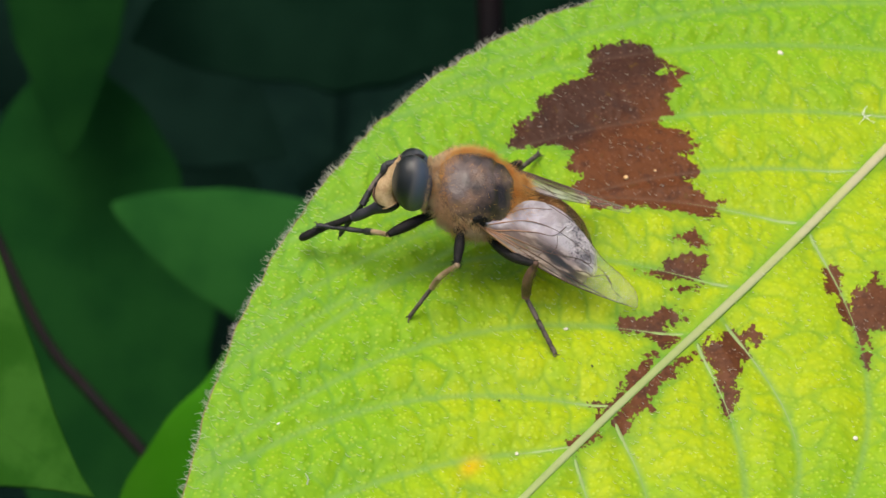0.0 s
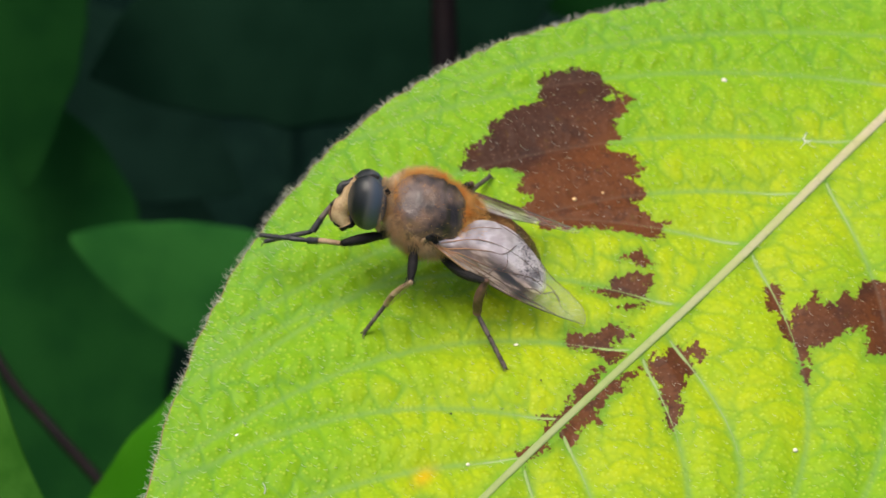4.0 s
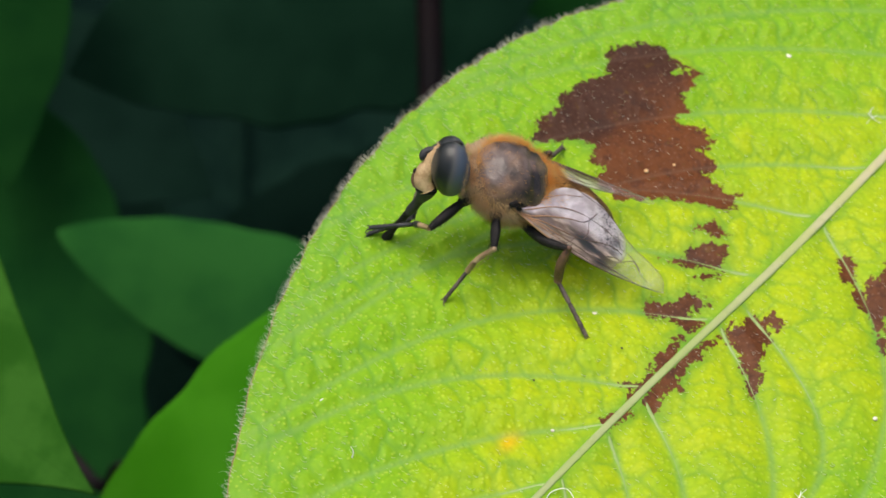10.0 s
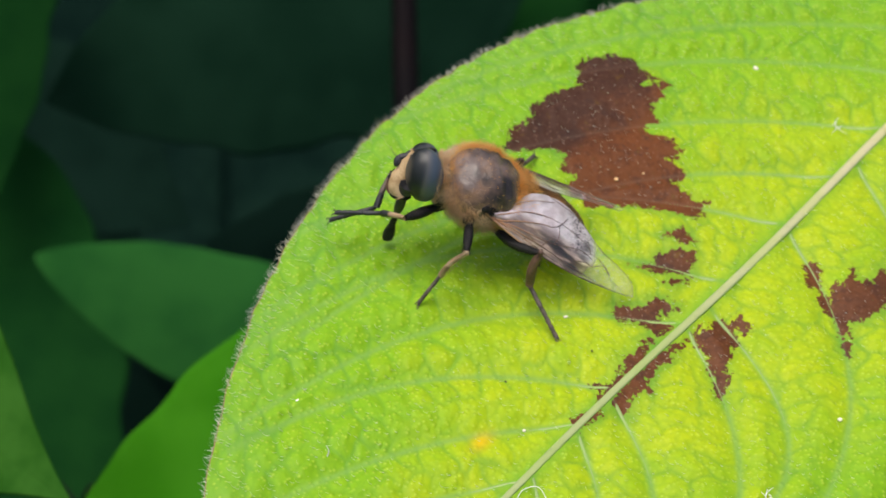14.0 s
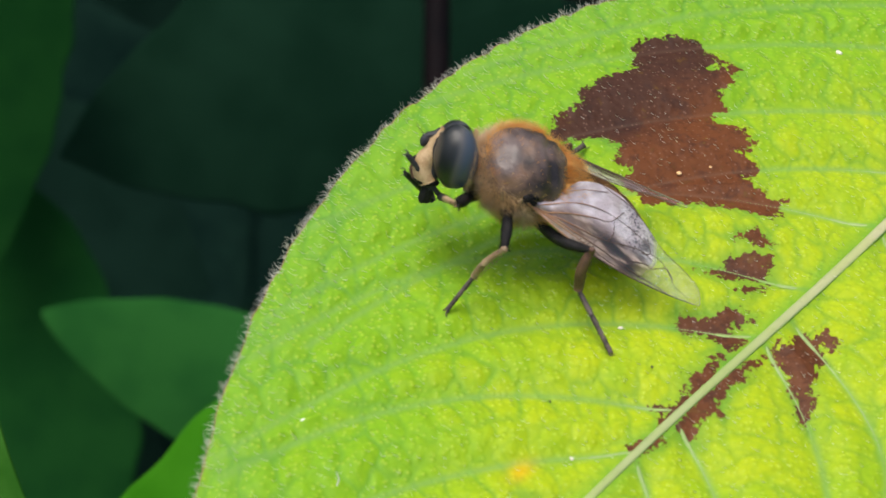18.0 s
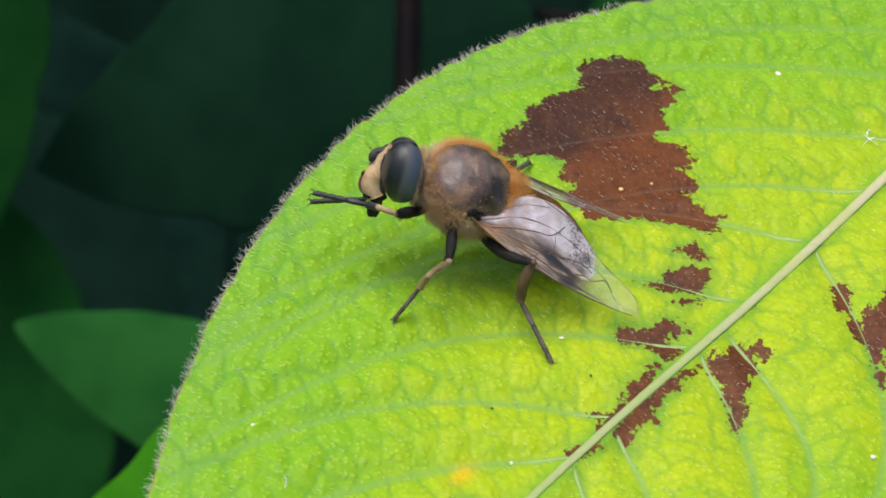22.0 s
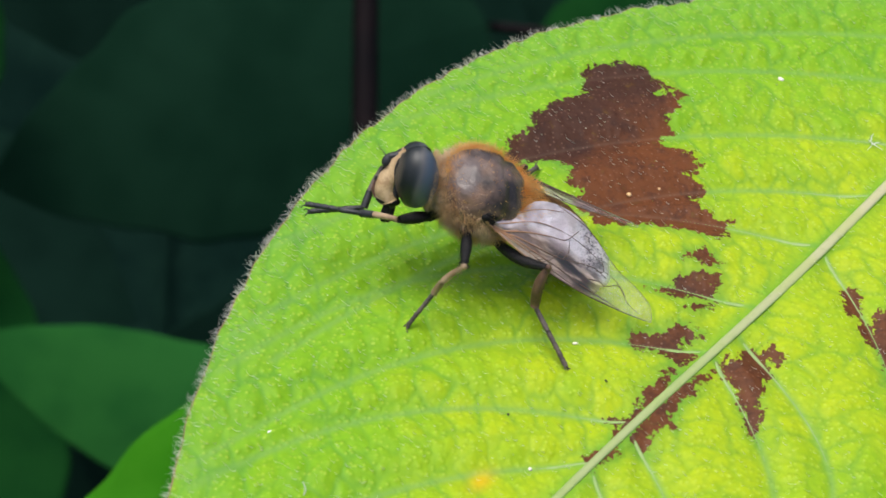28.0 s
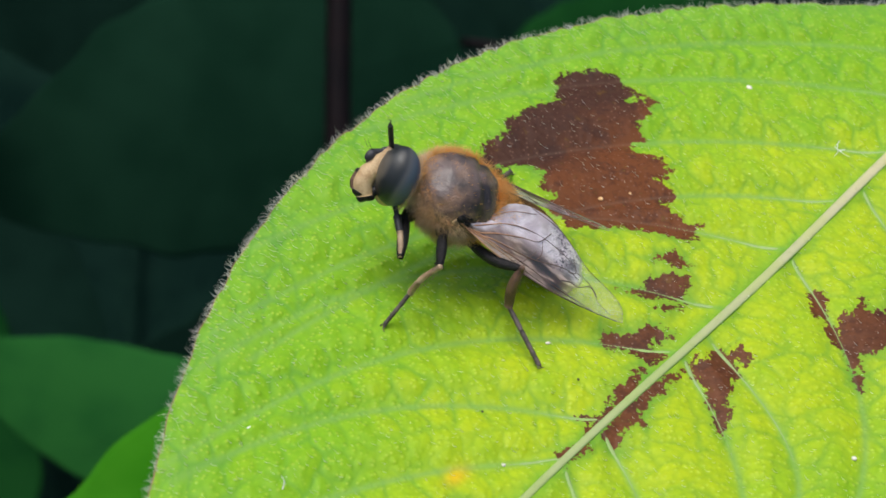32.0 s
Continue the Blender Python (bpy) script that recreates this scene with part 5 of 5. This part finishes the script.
def build_legs(fly):
    for s in (1, -1):
        hip = HIP[s]
        part("foreleg_hip", merged(egg(hip + Vector((-0.1, -0.1 * s, 0.3)), (0.4, 0.34, 0.55), 16, 10), egg(hip, (0.3, 0.26, 0.26), 12, 8)), BLACK, fly)
        fem = merged(limb_shape((0, 0, 0), (FEMUR, 0, 0), 0.19, 0.15, 0.11, (0, 0, 0), 12, 14), bristles((0.1, 0, 0), (FEMUR, 0, 0), 0.26, 120, 0.3, 3))
        LEG_PARTS["femur", s] = part("foreleg_femur", fem, BLACK, fly, "black bristly thigh")
        tib = limb_shape((0, 0, 0), (TIBIA, 0, 0), 0.13, 0.17, 0.0, (0, 0, 0.08))
        LEG_PARTS["tibia", s] = part("foreleg_tibia", tib, PALE_LEG if s > 0 else GREY_LEG, fly, "shin, pale at the knee and darker below")
        part("shin_end", merged(limb_shape((TIBIA * 0.62, 0, 0.07), (TIBIA, 0, 0), 0.165, 0.185), bristles((TIBIA * 0.5, 0, 0), (TIBIA, 0, 0), 0.18, 60, 0.18, 4)), SLATE, LEG_PARTS["tibia", s])
        LEG_PARTS["tarsus", s] = part("foreleg_tarsus", tarsus_shape(TARSUS, 0.125), SLATE, fly, "dark jointed foot with two claws")
    # standing legs: hip, knee, shin end, foot, in world millimetres
    legs = [("midleg", (2.35, -1.9, 3.9), (2.14, -3.95, 3.55), (1.02, -3.95, 1.65), (-0.07, -4.76, 0.16), 1),
            ("midleg", (2.35, 1.7, 3.9), (2.0, 3.6, 3.3), (0.9, 3.8, 1.6), (-0.2, 4.6, 0.16), -1),
            ("hindleg", (3.6, -1.4, 3.0), (6.05, -3.70, 3.55), (5.73, -4.23, 1.5), (7.24, -6.69, 0.16), 1),
            ("hindleg", (3.6, 1.2, 3.0), (5.45, 2.75, 3.5), (5.5, 3.9, 1.4), (6.9, 6.2, 0.16), -1)]
    for name, hip, knee, ankle, foot, s in legs:
        hip, knee, ankle, foot = (to_fly(*p) for p in (hip, knee, ankle, foot))
        hind = name == "hindleg"
        part(name + "_hip", egg(hip, (0.42, 0.36, 0.4), 14, 10), BLACK, fly)
        r = 0.235 if hind else 0.21
        part(name + "_femur", merged(limb_shape(hip, knee, r * 0.72, r * 0.6, 0.12, (0, 0.28 * s, -0.14) if hind else (0, 0, 0.05), 12, 14), bristles(hip, knee, r, 160, 0.32, 6)), BLACK, fly, "black bristly thigh")
        part(name + "_knee", egg(knee, (0.17, 0.16, 0.17), 12, 8), BROWN_LEG if hind else PALE_LEG, fly)
        shin = merged(limb_shape(knee, ankle, 0.12 if not hind else 0.16, 0.155 if not hind else 0.22, 0.07 if hind else 0.02, (0.16, 0, 0), 12, 14), bristles(knee, ankle, 0.2, 110, 0.2, 7))
        part(name + "_tibia", shin, BROWN_LEG if hind else PALE_LEG, fly, "brown shin" if hind else "pale straw-coloured shin")
        way = (foot - ankle)
        length = way.length
        part(name + "_tarsus", tarsus_shape(length - 0.1, 0.125 if hind else 0.105), GREY_LEG, fly, "grey-brown jointed foot with two claws", joint_pose(ankle, foot))


build_fly()


# ---- movement ----
def reach(hip, ankle, first, second, pole):
    """Where the knee lies between hip and ankle; the ankle is drawn in if it is out of reach."""
    way = ankle - hip
    d = min(max(way.length, abs(first - second) + 0.05), first + second - 0.02)
    x = way.normalized()
    a = (first * first - second * second + d * d) / (2 * d)
    h = math.sqrt(max(first * first - a * a, 0))
    p = Vector(pole) - x * x.dot(Vector(pole))
    return hip + x * a + p.normalized() * h, hip + x * d


def motions():
    # seconds; left ankle and toe; right ankle and toe (fly axes, mm); turn of the head (degrees); the tongue's pitch and sideways turn (degrees) and how far it reaches out (mm)
    grooming = [
        (0.0, (3.80, 0.80, -4.30), (5.19, 0.40, -5.22), (4.45, -0.10, -3.50), (4.32, 0.05, -7.32), (32, 24, -8), 32, -23, 5.6),
        (0.5, (3.11, 0.80, -4.39), (4.10, 0.40, -5.80), (2.71, -0.10, -4.41), (4.43, 0.05, -5.63), (32, 24, -8), 37, -32, 5.0),
        (1.0, (2.11, 0.80, -5.01), (2.58, 0.40, -6.24), (3.12, -0.10, -3.93), (2.71, 0.05, -6.59), (32, 24, -8), 50, -83, 5.3),
        (1.5, (3.05, 0.80, -4.30), (3.64, 0.40, -5.28), (2.53, -0.10, -4.41), (2.97, 0.05, -5.35), (32, 24, -8), 47, -65, 3.6),
        (2.0, (2.54, 0.80, -3.68), (2.10, 0.40, -6.32), (2.56, -0.10, -4.38), (1.26, 0.05, -6.22), (32, 24, -8), 45, 0, 0.5),
        (2.5, (2.86, 0.80, -4.90), (3.82, 0.40, -6.87), (2.66, -0.10, -4.78), (3.34, 0.05, -7.20), (32, 24, -8), 45, 0, 0.5),
        (3.0, (4.13, 0.80, -3.94), (6.13, 0.40, -5.74), (3.81, -0.10, -4.67), (5.51, 0.05, -6.29), (32, 24, -8), 45, 0, 0.5),
        (3.5, (3.88, 0.80, -4.52), (5.50, 0.40, -5.64), (3.86, -0.10, -4.72), (5.27, 0.05, -5.71), (32, 24, -8), 49, -81, 4.1),
        (4.0, (4.81, 0.80, -3.96), (6.35, 0.40, -4.96), (4.44, -0.10, -4.19), (5.90, 0.05, -5.45), (32, 24, -8), 45, 0, 0.5),
        (6.5, (3.91, 0.80, -3.97), (4.71, 0.40, -5.75), (4.25, -0.10, -3.50), (5.52, 0.05, -6.06), (32, 24, -8), 39, -32, 5.6),
        (7.0, (4.34, 0.80, -2.97), (6.50, 0.40, -3.70), (4.41, -0.10, -2.81), (5.57, 0.05, -2.93), (32, 24, -8), 33, -24, 5.6),
        (7.5, (3.95, 0.80, -3.41), (5.10, 0.40, -4.45), (4.41, -0.10, -3.09), (4.95, 0.05, -4.70), (32, 24, -8), 33, -25, 5.6),
        (8.0, (3.82, 0.80, -3.97), (5.10, 0.40, -4.99), (3.81, -0.10, -3.52), (5.07, 0.05, -4.16), (32, 24, -8), 32, -23, 5.6),
        (8.5, (3.28, 0.80, -3.17), (4.65, 0.40, -4.18), (3.66, -0.10, -3.71), (5.52, 0.05, -3.77), (32, 24, -8), 36, -28, 5.6),
        (9.0, (3.26, 0.80, -4.08), (4.44, 0.40, -5.58), (4.07, -0.10, -3.09), (5.12, 0.05, -3.68), (32, 24, -8), 49, -63, 5.6),
        (9.5, (2.40, 0.80, -3.33), (3.57, 0.40, -5.05), (4.09, -0.10, -3.35), (5.40, 0.05, -4.08), (32, 24, -8), 49, -61, 5.6),
        (10.0, (2.89, 0.80, -4.48), (4.37, 0.40, -6.16), (2.68, -0.10, -5.15), (3.76, 0.05, -6.55), (32, 24, -8), 48, -59, 5.5),
        (10.5, (3.03, 0.80, -5.22), (3.46, 0.40, -6.49), (2.65, -0.10, -4.70), (3.18, 0.05, -6.75), (32, 24, -8), 47, -56, 5.2),
        (11.0, (4.31, 0.80, -4.51), (5.32, 0.40, -5.47), (4.05, -0.10, -4.45), (5.32, 0.05, -5.03), (32, 24, -8), 45, 0, 0.5),
        (11.5, (3.92, 0.80, -3.49), (5.73, 0.40, -5.75), (3.97, -0.10, -4.22), (5.17, 0.05, -6.15), (32, 24, -8), 45, 0, 0.5),
        (12.0, (3.70, 0.80, -4.71), (5.83, 0.40, -6.30), (3.64, -0.10, -5.13), (5.56, 0.05, -6.39), (32, 24, -8), 45, 0, 0.5),
        (12.5, (4.39, 0.80, -3.46), (6.24, 0.40, -4.88), (4.37, -0.10, -3.98), (5.97, 0.05, -5.05), (32, 24, -8), 45, 0, 0.5),
        (13.0, (4.81, 0.80, -3.12), (6.59, 0.40, -4.79), (5.05, -0.10, -3.85), (6.19, 0.05, -5.20), (32, 24, -8), 45, 0, 0.5),
        (13.5, (3.93, 0.80, -4.05), (5.56, 0.40, -5.47), (4.53, -0.10, -4.81), (5.08, 0.05, -6.09), (32, 24, -8), 45, 0, 0.5),
        (14.0, (3.93, 0.80, -3.56), (5.54, 0.40, -4.91), (3.90, -0.10, -4.20), (5.07, 0.05, -5.42), (32, 24, -8), 49, -82, 4.2),
        (14.5, (3.21, 0.80, -3.56), (4.33, 0.40, -5.08), (3.13, -0.10, -4.48), (3.56, 0.05, -5.91), (32, 24, -8), 50, -83, 4.9),
        (16.5, (3.45, 2.00, 0.49), (4.87, 2.10, 2.14), (2.48, -1.30, -0.76), (3.31, -1.00, 1.16), (32, 20, -4), 45, 0, 0.5),
        (17.0, (5.04, 2.00, -0.41), (7.55, 2.10, 1.76), (4.25, -1.30, -1.11), (5.64, -1.00, -0.25), (32, 20, -4), 45, 0, 0.5),
        (17.5, (3.24, 0.95, -2.75), (5.43, 0.45, -2.10), (2.38, -0.10, -4.05), (4.50, 0.05, -2.90), (32, 22, -8), 72, -65, 1.15),
        (18.0, (2.93, 0.95, -2.28), (4.52, 0.45, -1.65), (2.46, -0.10, -3.62), (3.47, 0.05, -3.07), (32, 22, -8), 72, -65, 1.15),
        (18.5, (5.79, 0.95, -1.91), (7.84, 0.45, -2.72), (5.16, -0.10, -2.44), (7.11, 0.05, -3.14), (32, 22, -8), 72, -65, 1.15),
        (19.0, (5.04, 0.95, -2.56), (7.01, 0.45, -4.43), (4.41, -0.10, -3.22), (5.97, 0.05, -4.63), (32, 22, -8), 72, -65, 1.15),
        (19.5, (4.25, 0.95, -2.89), (5.97, 0.45, -4.56), (4.15, -0.10, -3.35), (5.40, 0.05, -4.99), (32, 22, -8), 72, -65, 1.15),
        (20.0, (2.45, 0.95, -3.59), (3.42, 0.45, -4.97), (2.60, -0.10, -4.20), (3.23, 0.05, -5.04), (32, 22, -8), 72, -65, 1.15),
        (20.5, (4.32, 2.00, -1.02), (6.05, 2.10, -0.75), (3.03, -1.30, -3.02), (4.47, -1.00, -2.51), (38, 12, -4), 45, 0, 0.5),
        (21.0, (2.65, 1.15, -1.99), (3.98, 0.20, -0.41), (2.03, -1.30, -2.04), (4.96, -0.60, -0.80), (40, 6, -8), 45, 0, 0.5),
        (21.5, (4.77, 0.95, -2.03), (6.78, 0.45, -2.34), (4.69, -0.10, -2.11), (5.97, 0.05, -3.18), (32, 22, -8), 72, -65, 1.15),
        (22.0, (3.95, 0.95, -2.44), (5.76, 0.45, -3.34), (3.61, -0.10, -3.07), (5.13, 0.05, -3.91), (32, 22, -8), 72, -65, 1.15),
        (22.5, (4.56, 0.95, -3.29), (6.94, 0.45, -4.38), (4.31, -0.10, -4.12), (5.61, 0.05, -4.89), (32, 22, -8), 72, -65, 1.15),
        (23.0, (4.03, 0.95, -3.14), (5.16, 0.45, -4.74), (3.41, -0.10, -3.81), (4.62, 0.05, -5.18), (32, 22, -8), 72, -65, 1.15),
        (23.5, (4.98, 0.95, -2.78), (7.05, 0.45, -4.49), (4.69, -0.10, -3.56), (6.41, 0.05, -5.04), (32, 22, -8), 72, -65, 1.15),
        (24.0, (4.50, 0.95, -3.35), (6.50, 0.45, -4.67), (4.09, -0.10, -3.75), (6.00, 0.05, -5.06), (32, 22, -8), 72, -65, 1.15),
        (24.5, (4.83, 0.95, -3.03), (6.73, 0.45, -4.10), (4.29, -0.10, -3.42), (6.13, 0.05, -4.43), (32, 22, -8), 72, -65, 1.15),
        (25.0, (4.49, 0.95, -2.79), (6.32, 0.45, -4.00), (4.15, -0.10, -3.36), (5.85, 0.05, -4.41), (32, 22, -8), 72, -65, 1.15),
        (25.5, (3.24, 0.95, -3.15), (4.23, 0.45, -4.80), (3.02, -0.10, -3.79), (3.83, 0.05, -5.06), (32, 22, -8), 72, -65, 1.15),
        (27.5, (4.82, 0.95, -2.77), (6.72, 0.45, -3.98), (4.34, -0.10, -3.44), (6.06, 0.05, -4.59), (32, 22, -8), 72, -65, 1.15),
        (28.0, (4.62, 0.95, -3.08), (6.52, 0.45, -4.15), (4.09, -0.10, -3.59), (5.95, 0.05, -4.75), (32, 22, -8), 72, -65, 1.15),
        (28.5, (3.30, 2.00, -0.32), (5.27, 2.10, 0.60), (2.42, -1.30, -2.96), (4.48, -1.00, -1.29), (32, 20, -4), 45, 0, 0.5),
        (28.7, (4.39, 2.00, -0.35), (6.62, 2.10, 0.99), (3.96, -1.30, 0.05), (5.48, -1.00, 1.06), (32, 20, -4), 45, 0, 0.5),
        (28.9, (4.27, 2.00, -1.05), (7.24, 2.10, 0.07), (4.42, -1.30, -1.53), (5.69, -1.00, -1.02), (32, 20, -4), 45, 0, 0.5),
        (29.0, (3.00, 2.00, -0.05), (4.81, 2.10, 1.45), (2.65, -1.30, 0.10), (4.03, -1.00, 2.07), (32, 20, -4), 45, 0, 0.5),
        (29.2, (5.55, 2.00, 0.03), (7.86, 2.10, 1.79), (3.22, -1.30, -0.03), (4.14, -1.00, 1.50), (32, 20, -4), 45, 0, 0.5),
        (29.5, (4.66, 2.00, -0.95), (7.33, 2.10, 0.39), (4.18, -1.30, -1.37), (5.55, -1.00, -0.58), (32, 20, -4), 45, 0, 0.5),
        (29.7, (3.74, 2.00, -1.21), (5.19, 2.10, -0.06), (3.27, -1.30, -0.18), (4.13, -1.00, 1.53), (32, 20, -4), 45, 0, 0.5),
        (30.0, (5.91, 2.00, -0.42), (7.88, 2.10, 0.36), (4.23, -1.30, -2.27), (5.52, -1.00, -2.31), (32, 20, -4), 45, 0, 0.5),
        (30.2, (4.23, 0.95, -2.72), (6.59, 0.45, -1.99), (4.42, -0.10, -2.41), (5.71, 0.05, -1.92), (32, 22, -8), 72, -65, 1.15),
        (30.5, (5.18, 0.95, -2.68), (6.95, 0.45, -3.06), (4.29, -0.10, -2.89), (6.32, 0.05, -3.46), (32, 22, -8), 72, -65, 1.15),
        (30.7, (5.67, 0.95, -2.46), (7.17, 0.45, -3.99), (4.77, -0.10, -2.85), (6.53, 0.05, -4.41), (32, 22, -8), 72, -65, 1.15),
        (31.0, (5.16, 0.95, -3.45), (7.04, 0.45, -4.38), (4.18, -0.10, -3.89), (5.93, 0.05, -4.98), (32, 22, -8), 72, -65, 1.15),
        (31.2, (4.84, 0.95, -2.89), (6.77, 0.45, -4.10), (4.25, -0.10, -3.42), (6.19, 0.05, -4.56), (32, 22, -8), 72, -65, 1.15),
        (31.5, (4.54, 0.95, -3.07), (5.41, 0.45, -4.70), (4.29, -0.10, -3.94), (5.12, 0.05, -4.83), (32, 22, -8), 72, -65, 1.15),
        (31.7, (3.43, 2.00, 0.62), (4.68, 2.10, 1.98), (3.92, -1.30, 0.72), (5.06, -1.00, 2.22), (32, 20, -4), 45, 0, 0.5),
        (31.9, (5.19, 2.00, -1.15), (6.53, 2.10, -0.64), (4.10, -1.30, -2.86), (5.29, -1.00, -2.57), (38, 12, -4), 45, 0, 0.5),
        (32.0, (2.38, 1.15, -1.59), (3.76, 0.20, -0.14), (3.48, -1.30, -0.11), (4.80, -0.60, 1.63), (40, 6, -8), 45, 0, 0.5),
    ]
    rows = {key: [] for key in list(LEG_PARTS) + ["head", "tongue", "snout"]}
    for t, la, lt, ra, rt, turn, pitch, yaw, tip in grooming:
        for s, ankle, toe in ((1, la, lt), (-1, ra, rt)):
            hip = HIP[s]
            knee, ankle = reach(hip, Vector(ankle), FEMUR, TIBIA, (-0.3, 1.0 * s, -0.35) if (Vector(ankle) - hip).length < 1.2 else (0.0, 0.6 * s, -1.2) if abs(ankle[1]) > 1.2 else (0.2, 0.75 * s, 0.55))
            side = (0.1, 1.0, 0.0)
            rows["femur", s].append((t, joint_pose(hip, knee, side)))
            rows["tibia", s].append((t, joint_pose(knee, ankle, side)))
            rows["tarsus", s].append((t, joint_pose(ankle, Vector(toe), side)))
        rows["head"].append((t, Matrix.Translation(NECK * MM) @ pose(0, 0, 0, *turn)))
        out = pose(1.45 * MM, 0, -1.2 * MM, 0, pitch, yaw)
        rows["tongue"].append((t, out @ pose((tip - 3.2) * MM, 0, 0)))
        rows["snout"].append((t, out @ pose((min(max(tip - 2.7, 0.45), 2.4) - 2.4) * MM, 0, 0)))
    for key, path in rows.items():
        walk(LEG_PARTS[key] if key in LEG_PARTS else HEAD_PARTS[key], path)


motions()
